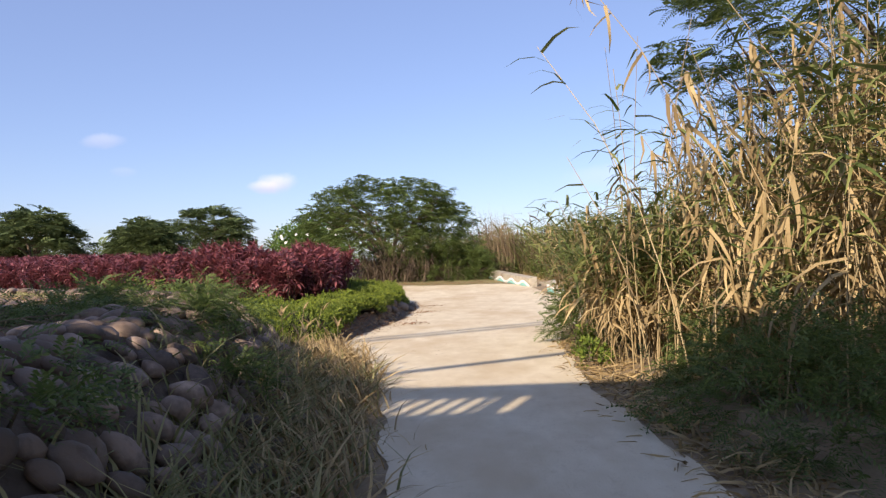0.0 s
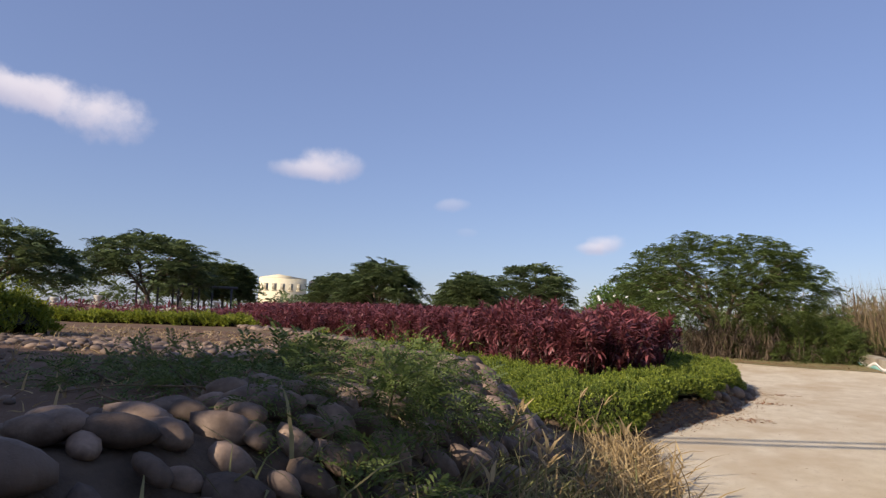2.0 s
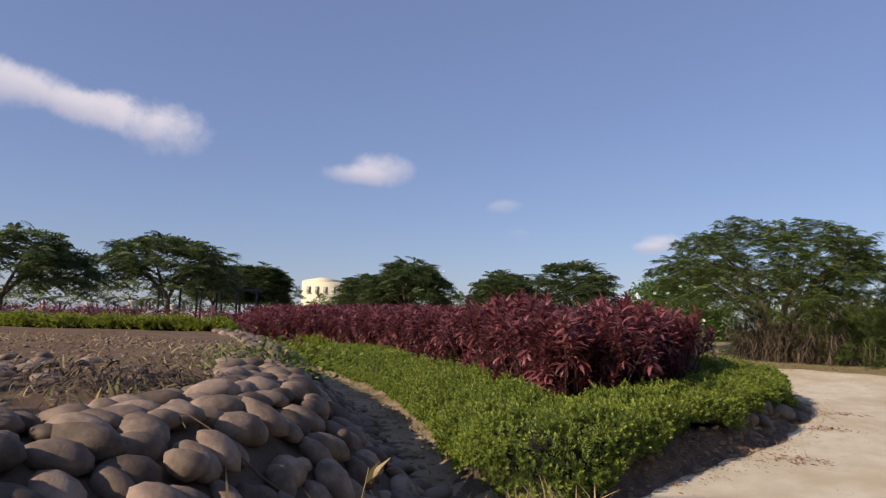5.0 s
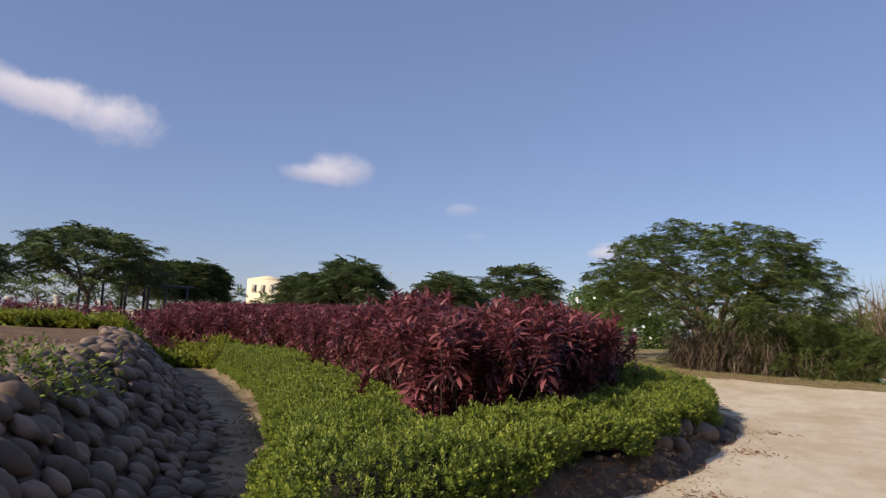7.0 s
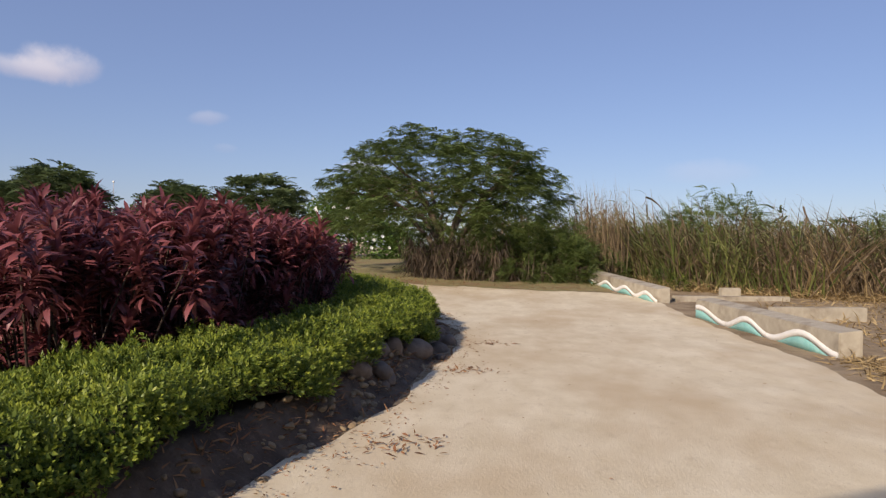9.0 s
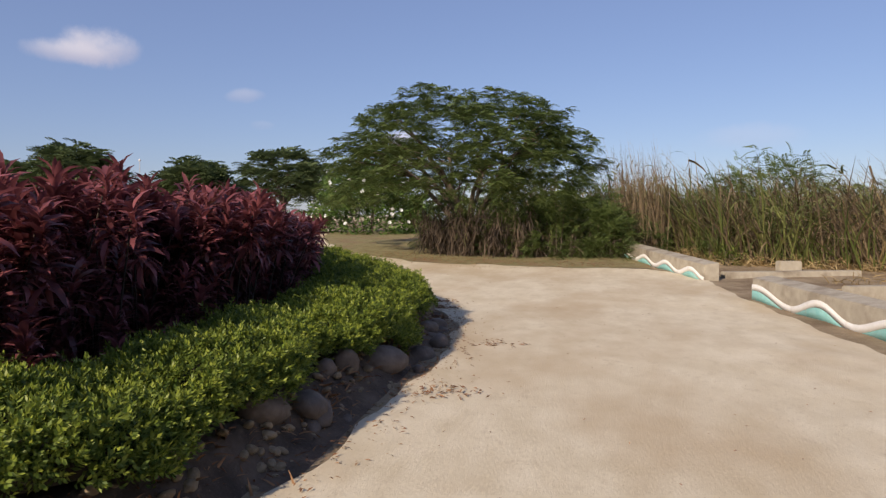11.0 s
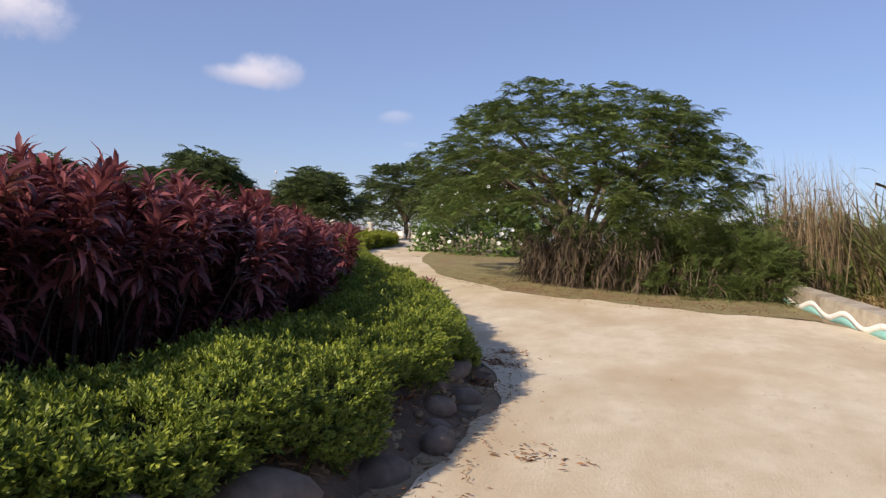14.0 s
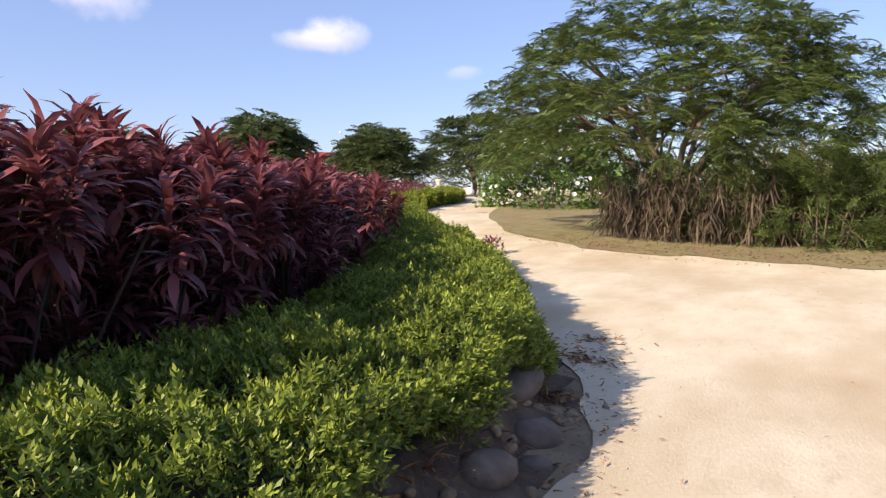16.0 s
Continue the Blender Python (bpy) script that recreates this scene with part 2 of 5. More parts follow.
def joined(*pieces):
    vs, fs, k = [], [], 0
    for v, f in pieces:
        vs.append(np.asarray(v, float))
        fs.append(np.asarray(f, int) + k)
        k += len(v)
    return np.concatenate(vs), np.concatenate(fs)


def box_vf(x0, y0, z0, x1, y1, z1):
    v = [(x, y, z) for z in (z0, z1) for y in (y0, y1) for x in (x0, x1)]
    return np.array(v, float), np.array([(0, 2, 3, 1), (4, 5, 7, 6), (0, 1, 5, 4), (2, 6, 7, 3), (0, 4, 6, 2), (1, 3, 7, 5)])


def tube(points, radii, sides=8):
    p = np.asarray(points, float)
    r = np.broadcast_to(np.asarray(radii, float), (len(p),))
    d = np.gradient(p, axis=0)
    d /= np.linalg.norm(d, axis=1)[:, None] + 1e-9
    ref = np.where(np.abs(d[:, 2:3]) > 0.95, np.array([[1.0, 0, 0]]), np.array([[0, 0, 1.0]]))
    a = np.cross(d, ref)
    a /= np.linalg.norm(a, axis=1)[:, None] + 1e-9
    b = np.cross(d, a)
    ang = np.linspace(0, 2 * np.pi, sides, endpoint=False)
    ring = p[:, None] + r[:, None, None] * (np.cos(ang)[None, :, None] * a[:, None] + np.sin(ang)[None, :, None] * b[:, None])
    n = len(p)
    f = [(i * sides + j, i * sides + (j + 1) % sides, (i + 1) * sides + (j + 1) % sides, (i + 1) * sides + j) for i in range(n - 1) for j in range(sides)]
    return ring.reshape(-1, 3), np.array(f)


def turned(profile, sides=16):
    """A turned body from (radius, height) pairs."""
    pr = np.asarray(profile, float)
    ang = np.linspace(0, 2 * np.pi, sides, endpoint=False)
    v = np.stack([pr[:, None, 0] * np.cos(ang), pr[:, None, 0] * np.sin(ang), np.repeat(pr[:, 1:2], sides, 1)], -1).reshape(-1, 3)
    f = [(i * sides + j, i * sides + (j + 1) % sides, (i + 1) * sides + (j + 1) % sides, (i + 1) * sides + j) for i in range(len(pr) - 1) for j in range(sides)]
    return v, np.array(f)


def aims(d, roll):
    """Turning matrices whose y runs along d."""
    d = np.asarray(d, float)
    d = d / (np.linalg.norm(d, axis=1)[:, None] + 1e-9)
    ref = np.where(np.abs(d[:, 2:3]) > 0.97, np.array([[1.0, 0, 0]]), np.array([[0, 0, 1.0]]))
    x = np.cross(d, ref)
    x /= np.linalg.norm(x, axis=1)[:, None] + 1e-9
    z = np.cross(x, d)
    c, s = np.cos(roll)[:, None], np.sin(roll)[:, None]
    return np.stack([x * c + z * s, d, z * c - x * s], -1)


def scatter(tmpl, at, d, size, roll=None):
    """Many copies of one small shape: places, directions and sizes give one joined body."""
    v, f = tmpl
    k = len(at)
    roll = RNG.uniform(-0.6, 0.6, k) if roll is None else roll
    size = np.broadcast_to(np.asarray(size, float), (k,))
    m = aims(d, roll) * size[:, None, None]
    out = np.einsum("kij,nj->kni", m, v) + np.asarray(at)[:, None]
    return out.reshape(-1, 3), (f[None] + (np.arange(k) * len(v))[:, None, None]).reshape(-1, f.shape[1])


RNG = np.random.default_rng(5)


def blade(segs=3, width=0.06, droop=0.5, fold=0.25, widest=0.4):
    """A strap leaf, one long, along y, arching down, folded along its midrib."""
    t = np.linspace(0, 1, segs + 1)
    w = width * np.where(t < widest, 0.35 + 0.65 * np.sin(t / widest * np.pi / 2), np.cos((t - widest) / (1 - widest) * np.pi / 2) ** 0.8)
    a = droop * t ** 1.5
    y, z = np.cumsum(np.r_[0, np.diff(t) * np.cos(a[1:])]), -np.cumsum(np.r_[0, np.diff(t) * np.sin(a[1:])])
    v = np.concatenate([np.stack([s * w, y, z + abs(s) * w * fold], -1) for s in (-1, 0, 1)])
    k = segs + 1
    f = [(c * k + i, c * k + i + 1, (c + 1) * k + i + 1, (c + 1) * k + i) for c in (0, 1) for i in range(segs)]
    return v, np.array(f)


def ribbon(segs=2, width=0.02, droop=0.4):
    """A thin grass blade."""
    t = np.linspace(0, 1, segs + 1)
    a = droop * t
    y, z = np.cumsum(np.r_[0, np.diff(t) * np.cos(a[1:])]), -np.cumsum(np.r_[0, np.diff(t) * np.sin(a[1:])])
    w = width * (1 - t ** 2 * 0.9)
    v = np.concatenate([np.stack([s * w, y, z], -1) for s in (-1, 1)])
    k = segs + 1
    return v, np.array([(i, i + 1, k + i + 1, k + i) for i in range(segs)])


def oval_leaf(width=0.28):
    v = np.array([(0, 0, 0), (width, 0.45, 0.07), (0, 1, -0.05), (-width, 0.45, 0.07)], float)
    return v, np.array([(0, 1, 2, 3)])


def frond(pairs=9, leaflet=0.22, width=0.035, droop=0.7):
    """A feathery leaf: rows of narrow leaflets on an arching stalk."""
    vs, fs = [], []
    t = np.linspace(0.18, 1, pairs)
    for i, s in enumerate(t):
        y, z = math.sin(droop * s) / droop, -(1 - math.cos(droop * s)) / droop
        ln = leaflet * (1.1 - 0.55 * abs(s - 0.45))
        for side in (-1, 1):
            k = len(vs)
            tip = (side * ln, y + ln * 0.45, z - ln * 0.25)
            vs += [(0, y - width, z), (side * ln * 0.55, y + ln * 0.25 - width, z - 0.01), tip, (side * ln * 0.5, y + ln * 0.25 + width, z - 0.01)]
            fs.append((k, k + 1, k + 2, k + 3))
    return np.array(vs, float), np.array(fs)


def unit(n, zmin=-1.0):
    z = RNG.uniform(zmin, 1, n)
    a = RNG.uniform(0, 2 * np.pi, n)
    r = np.sqrt(1 - z * z)
    return np.stack([r * np.cos(a), r * np.sin(a), z], -1)


# ---- the lie of the land ----
TOE = np.array([(-0.95, -40), (-0.95, 3), (-1.1, 6), (-1.45, 9), (-2.4, 11.2), (-4.3, 12.8), (-7.3, 16), (-12, 20), (-19, 25), (-30, 32.5), (-70, 60), (-70, -40)], float)
BED = np.array([(-3.35, 12.3), (-2.45, 11.85), (-1.98, 13.0), (-1.75, 14.5), (-1.38, 16.5), (-1.18, 18.5), (-1.12, 21), (-1.2, 23), (-1.7, 25), (-2.9, 27.3), (-4.9, 30.5), (-7.6, 34), (-10.6, 38.5),
                (-13, 42), (-22, 50), (-45, 62), (-55, 52), (-30, 34), (-15.5, 24), (-9.5, 19.5), (-5.2, 15.0)], float)


def signed(poly, x, y):
    """Distance to the outline of poly, positive inside."""
    p = np.stack([x, y], -1)
    best, inside = np.full(x.shape, 1e9), np.zeros(x.shape, bool)
    for a, b in zip(poly, np.roll(poly, -1, 0)):
        ab = b - a
        t = np.clip(((p - a) @ ab) / (ab @ ab), 0, 1)
        best = np.minimum(best, np.linalg.norm(p - a - t[..., None] * ab, axis=-1))
        cross = (a[1] > y) != (b[1] > y)
        with np.errstate(divide="ignore", invalid="ignore"):
            inside ^= cross & (x < (b[0] - a[0]) * (y - a[1]) / (b[1] - a[1]) + a[0])
    return np.where(inside, best, -best)


def step(v, lo, hi):
    t = np.clip((v - lo) / (hi - lo), 0, 1)
    return t * t * (3 - 2 * t)


def wavy(x, y):
    return 0.5 * np.sin(x * 1.7 + 0.6 * np.sin(y * 1.1)) * np.sin(y * 1.3 + 0.8 * np.sin(x * 0.7)) + 0.3 * np.sin(x * 4.1 + y * 2.3) * np.sin(y * 3.7 - x * 1.9) + 0.2 * np.sin(x * 9 + y * 7) * np.sin(y * 8 - x * 5)


def height(x, y, rough=1.0):
    x, y = np.asarray(x, float), np.asarray(y, float)
    base = np.interp(y, [0, 20, 26, 31.7, 36.8, 45, 69, 120], [0, 0.02, 0.06, 0.22, 0.5, 1.0, 1.46, 1.5])
    base = base * step(-x, -22, -2) + (1 - step(-x, -22, -2)) * 0.5 * base
    bank = 1.06 * step(signed(TOE, x, y) + 0.12 * wavy(x * 0.6, y * 0.6), 0.0, 1.55)
    bed = 0.30 * step(signed(BED, x, y), 0.0, 0.35)
    z = np.maximum(base, bank + np.minimum(base, 0.45)) + bed
    return z + rough * 0.03 * wavy(x, y) * step(np.abs(x - 0.6), 1.0, 3.0)


def ground_at(x, y):
    return float(height(np.array([x]), np.array([y]))[0])


def draped(name, xs, ys, mat_, lift=0.0):
    """A sheet over rows of places, laid on the land."""
    z = height(xs, ys) + lift
    r, c = xs.shape
    v = np.stack([xs, ys, z], -1).reshape(-1, 3)
    i = (np.arange(r - 1)[:, None] * c + np.arange(c - 1)[None]).ravel()
    return mesh_of(name, v, np.stack([i, i + 1, i + c + 1, i + c], -1), mat_, True)


gx = np.concatenate([[-1500, -600, -250, -120], np.arange(-70, -22, 2.0), np.arange(-22, 8, 0.22), np.arange(8, 40, 1.5), [50, 80, 150, 400, 1500]])
gy = np.concatenate([[-1500, -400, -120, -60], np.arange(-40, -2, 2.0), np.arange(-2, 42, 0.25), np.arange(42, 80, 1.5), [90, 120, 200, 500, 1500]])
X, Y = np.meshgrid(gx, gy)
ground_mesh = draped("ground", X, Y, M_SAND)
ground_mesh.materials.append(M_GAP_SHADE)
ground_mesh.materials.append(M_BED_SHADE)
ground_mesh.materials.append(M_TOP)
mid_x, mid_y = ((q[1:, 1:] + q[:-1, :-1]) / 2 for q in (X, Y))
on_bank, on_bed = signed(TOE, mid_x, mid_y) + 0.25 * wavy(mid_x, mid_y), signed(BED, mid_x, mid_y) + 0.12 * wavy(mid_x * 2, mid_y * 2)
ground_mesh.polygons.foreach_set("material_index", np.where((on_bed > -0.10) & ((mid_x > -2.4) | (on_bed > 0.15)), 2, np.where((on_bank > -0.1) & (on_bank < 1.9) & (mid_y > 0), 1, np.where((on_bank >= 1.9) & (mid_x > -40) & (mid_y > 0), 3, 0))).astype(np.int32).ravel())
tagged(part("ground", ground_mesh), "dry sandy soil with stones and patches of bare earth", "ground", kind="structure")

L_EDGE = np.array([(-0.1, -20), (-0.25, 0), (-0.39, 4.4), (-0.8, 7.8), (-1.1, 10), (-1.8, 12.2), (-1.9, 13.6), (-1.4, 16), (-1.04, 18), (-0.88, 21.5), (-1.0, 23.5), (-1.55, 25), (-2.7, 27), (-4.4, 30), (-6.6, 33)])
R_EDGE = np.array([(1.9, -20), (1.8, 0), (1.68, 4.2), (1.66, 8), (1.95, 11.8), (2.8, 15), (4.2, 19), (4.4, 22), (4.1, 26), (4.0, 29), (3.8, 31.5), (2.8, 33)])
ry = np.concatenate([np.arange(-20, 0, 1.0), np.arange(0, 33.01, 0.2)])
lx = np.interp(ry, L_EDGE[:, 1], L_EDGE[:, 0]) + 0.07 * np.sin(ry * 3.1) * np.sin(ry * 1.3) + 0.015 * np.sin(ry * 9)
rx = np.interp(ry, R_EDGE[:, 1], R_EDGE[:, 0]) + 0.07 * np.sin(ry * 2.3) * np.sin(ry * 1.1) + 0.015 * np.sin(ry * 8)
u = np.linspace(0, 1, 20)[None]
main_x, main_y = lx[:, None] * (1 - u) + rx[:, None] * u, np.repeat(ry[:, None], 20, 1)
fl = np.array([(-6.4, 33), (-7.9, 34.3), (-11.1, 38.6), (-12.7, 41.6), (-14.3, 49.5), (-17.8, 57.5), (-24, 66)])
fr = np.array([(2.8, 33), (-3.4, 34.0), (-6.4, 36.3), (-9.4, 41.2), (-11.0, 46.5), (-14.5, 56), (-20, 65)])
w = np.linspace(0, 1, 40)
k = np.linspace(0, 1, len(fl))
far_x = np.interp(w, k, fl[:, 0])[:, None] * (1 - u) + np.interp(w, k, fr[:, 0])[:, None] * u
far_y = np.interp(w, k, fl[:, 1])[:, None] * (1 - u) + np.interp(w, k, fr[:, 1])[:, None] * u
tagged(part("road", draped("road", np.concatenate([main_x, far_x[1:]]), np.concatenate([main_y, far_y[1:]]), M_ROAD, 0.014)), "pale worn concrete footpath dusted with sand", "path", kind="structure")


# ---- plants ----
def tree_thing(x, y, tall, wide, label, leaf_mat, n_leaf, leaf_size, frond_tmpl, low=0.35, lean=(0, 0), seed=1, trunk_r=0.14, squash=1.0, forks=7, name="tree", fork_at=0.22, skirt=-0.25):
    """A spreading tree: tapered trunk, forking limbs, crown of leaves gathered in clumps round the twigs."""
    global RNG
    RNG = np.random.default_rng(seed)
    z0 = ground_at(x, y) - 0.05
    root = tagged(new(name), label, "tree")
    root.location = (x, y, z0)
    fork = tall * fork_at
    tr = np.array([(0, 0, 0), (0.02 * tall, 0.01 * tall, fork * 0.5), (0.0, 0.02 * tall, fork)])
    part("trunk", mesh_of("trunk", *tube(np.concatenate([[(0, 0, -0.1)], tr]), [trunk_r * 1.6, trunk_r * 1.15, trunk_r, trunk_r * 0.85], 10), M_BARK, True), root)
    tips = []
    for i in range(forks):
        a = 2 * np.pi * (i + RNG.uniform(-0.3, 0.3)) / forks
        reach = wide * 0.5 * RNG.uniform(0.45, 0.8)
        top = tall * RNG.uniform(0.66, 0.9) * (1.05 - 0.35 * (reach / (wide * 0.5)) ** 2)
        end = np.array([reach * math.cos(a) + lean[0], reach * math.sin(a) * squash + lean[1], top])
        t = np.linspace(0, 1, 7)[:, None]
        path = tr[-1] * (1 - t) + end * t + np.array([0, 0, 0.10 * tall]) * np.sin(t * np.pi) + RNG.normal(0, 0.02 * tall, (7, 3)) * np.sin(t * np.pi)
        pieces = [tube(path, np.linspace(trunk_r * 0.62, trunk_r * 0.14, 7), 6)]
        for j in range(7):
            s = RNG.uniform(0.3, 1.0)
            at = path[int(s * 6)]
            b = a + RNG.uniform(-1.3, 1.3)
            d = np.array([math.cos(b), math.sin(b) * squash, RNG.uniform(0.0, 0.9)])
            end2 = at + d * wide * RNG.uniform(0.10, 0.24)
            end2[2] = min(end2[2], tall * 0.95)
            rel = (end2 - np.array([lean[0], lean[1], tall * 0.45])) / np.array([wide * 0.47, wide * 0.47 * squash, tall * 0.53])
            end2 = np.array([lean[0], lean[1], tall * 0.45]) + rel / max(1.0, np.linalg.norm(rel)) * np.array([wide * 0.47, wide * 0.47 * squash, tall * 0.53])
            mid = (at + end2) / 2 + RNG.normal(0, 0.03 * tall, 3)
            pieces.append(tube([at, mid, end2], [trunk_r * 0.26, trunk_r * 0.16, trunk_r * 0.05], 4))
            tips += [end2, mid]
        part("limb", mesh_of("limb", *joined(*pieces), M_BARK, True), root)
    tips = np.array(tips)
    # sprays of radiating leaves on the outer dome and round the twigs
    per = 9
    n_dome = int(n_leaf / per * 0.75)
    dome = unit(n_dome, skirt)
    lump = 1 + 0.05 * np.sin(dome[:, 0] * 5 + seed) * np.cos(dome[:, 1] * 4 + seed) + 0.035 * np.sin(dome[:, 0] * 11 + dome[:, 2] * 9 + seed)
    rad = RNG.uniform(0.55, 1.0, n_dome) ** 0.5 * lump
    mid_z = tall * (low + (1 - low) * 0.30)
    centres = np.stack([dome[:, 0] * rad * wide / 2 + lean[0], dome[:, 1] * rad * wide / 2 * squash + lean[1], mid_z + dome[:, 2] * rad * (tall - mid_z)], -1)
    # gaps are left between the sprays
    gap = np.sin(centres[:, 0] * 2.6 + seed) * np.sin(centres[:, 1] * 2.9) + 0.7 * np.sin(centres[:, 2] * 3.4 + centres[:, 0] * 2.3 + centres[:, 1])
    centres = centres[(gap > -0.62) | (dome[:, 2] > 0.75)]
    extra = int(n_leaf / per * 0.25)
    centres = np.concatenate([centres, tips[RNG.integers(0, len(tips), extra)] + RNG.normal(0, 0.02 * wide, (extra, 3))])
    c = np.repeat(centres, per, 0)
    a = RNG.uniform(0, 2 * np.pi, len(c))
    d = np.stack([np.cos(a), np.sin(a), RNG.uniform(-0.25, 0.75, len(c))], -1)
    out = c - np.array([lean[0], lean[1], mid_z * 0.7])
    d += 0.45 * out / (np.linalg.norm(out, axis=1)[:, None] + 1e-6)
    at = c + RNG.normal(0, 0.10, c.shape) * leaf_size
    part("crown", mesh_of("crown", *scatter(frond_tmpl, at, d, leaf_size * RNG.uniform(0.7, 1.25, len(at))), leaf_mat), root)
    return root


def sprig_shape(where, length=0.46, width=0.17, fan=1.0):
    """Small folded leaves in pairs on a shoot one long, along y: their heights on it are given."""
    vs, fs = [], []
    for k, t in enumerate(where):
        a = 2.4 * k
        for half in (0, np.pi):
            out = np.array([math.cos(a + half), 0.75 * fan, math.sin(a + half)])
            out /= np.linalg.norm(out)
            side = np.cross(out, (0, 1, 0))
            side /= np.linalg.norm(side)
            up = np.cross(side, out)
            b = np.array([0, t, 0])
            q = len(vs)
            vs += [b, b + out * length * 0.5 + side * length * width - up * 0.03, b + out * length + up * 0.04, b + out * length * 0.5 - side * length * width - up * 0.03]
            fs.append((q, q + 1, q + 2, q + 3))
    return np.array(vs, float), np.array(fs)


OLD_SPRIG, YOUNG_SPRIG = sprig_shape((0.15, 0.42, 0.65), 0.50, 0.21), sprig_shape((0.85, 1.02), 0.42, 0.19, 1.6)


def hedge_strip(name, inner, outer, tall, label, mat_, density, shoot, n=60, category="hedge", bottom=0.02, tip=None, seed=3, sprig=0.11):
    """A clipped low hedge between two lines on plan, point against point: near-black core sheet for the shade inside,
    leafy shoots outside, uneven top.
    """
    global RNG
    RNG = np.random.default_rng(seed)
    inner, outer = np.asarray(inner, float), np.asarray(outer, float)
    seg = np.r_[0, np.cumsum(np.linalg.norm(np.diff(outer, axis=0), axis=1) + np.linalg.norm(np.diff(inner, axis=0), axis=1))] / 2
    length = seg[-1]

    def along(line, s):
        return np.stack([np.interp(s * length, seg, line[:, 0]), np.interp(s * length, seg, line[:, 1])], -1)

    def spread_out(s, v):
        a, b = along(inner, s), along(outer, s)
        bulge = 0.10 * np.sin(s * length * 1.9 + seed) + 0.07 * np.sin(s * length * 4.3)
        return a * (1 - v[:, None]) + b * v[:, None] + (b - a) / (np.linalg.norm(b - a, axis=1)[:, None] + 1e-6) * (bulge * v * tall / 0.4)[:, None]

    def top(s, v, p):
        edge = (1 - np.abs(2 * v - 1) ** 5 * 0.35) * np.clip(np.minimum(s, 1 - s) * length / 0.5, 0.03, 1) ** 0.4
        lumps = 0.30 * wavy(p[:, 0] * 1.7, p[:, 1] * 1.7) + 0.10 * np.sin(p[:, 0] * 3.1 + p[:, 1] * 4.3) + 0.13 * np.sin(p[:, 0] * 11 + 2 * np.sin(p[:, 1] * 5)) * np.sin(p[:, 1] * 10 + 2 * np.sin(p[:, 0] * 4))
        return tall * edge * (1 + lumps)

    root = tagged(new(name), label, category)
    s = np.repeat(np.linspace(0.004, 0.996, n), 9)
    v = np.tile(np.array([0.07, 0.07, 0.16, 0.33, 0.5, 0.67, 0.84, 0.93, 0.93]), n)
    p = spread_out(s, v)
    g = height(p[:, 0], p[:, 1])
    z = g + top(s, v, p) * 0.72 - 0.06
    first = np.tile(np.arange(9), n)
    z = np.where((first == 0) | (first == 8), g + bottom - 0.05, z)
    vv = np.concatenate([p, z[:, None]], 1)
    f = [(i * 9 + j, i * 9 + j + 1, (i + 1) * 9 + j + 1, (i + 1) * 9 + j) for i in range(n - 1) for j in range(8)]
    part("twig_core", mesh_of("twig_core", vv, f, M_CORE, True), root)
    gap = np.linalg.norm(inner - outer, axis=1)
    wide = np.interp(np.linspace(0, length, 50), seg, gap).mean()
    k = int(density * length * (wide + 2 * tall))
    s = RNG.uniform(0, 1, k)
    side = RNG.uniform(0, 1, k) < (2 * tall / (wide + 2 * tall))
    which = RNG.uniform(0, 1, k) < 0.35
    v = np.where(side, np.where(which, RNG.uniform(-0.02, 0.09, k), RNG.uniform(0.91, 1.02, k)), RNG.uniform(0, 1, k))
    p = spread_out(s, v)
    g = height(p[:, 0], p[:, 1])
    t = top(s, np.clip(v, 0, 1), p)
    zz = np.where(side, g + bottom + (t - bottom) * RNG.uniform(0, 1, k) ** 0.8, g + t - shoot - np.abs(RNG.normal(0, 0.04, k)) + (RNG.uniform(0, 1, k) < 0.10) * RNG.uniform(0, sprig, k))
    bare = (wavy(p[:, 0] * 2.3 + seed, p[:, 1] * 2.3) < -0.20) & (RNG.uniform(0, 1, k) < 0.72)
    zz = np.where(bare & ~side, zz - 0.10, zz)
    across = along(outer, s) - along(inner, s)
    across /= np.linalg.norm(across, axis=1)[:, None] + 1e-6
    push = np.where(side, np.where(which, -1.0, 1.0), (v - 0.5) * 0.6)
    d = np.concatenate([across * push[:, None], np.where(side, 0.55, 1.0)[:, None]], 1) + RNG.normal(0, 0.38, (k, 3))
    at, size, roll = np.concatenate([p, zz[:, None]], 1), shoot * RNG.uniform(0.65, 1.3, k), RNG.uniform(-3.1, 3.1, k)
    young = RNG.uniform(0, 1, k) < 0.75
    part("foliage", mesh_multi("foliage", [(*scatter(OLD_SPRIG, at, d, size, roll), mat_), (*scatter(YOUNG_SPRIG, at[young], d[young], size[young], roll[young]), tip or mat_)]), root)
    return root


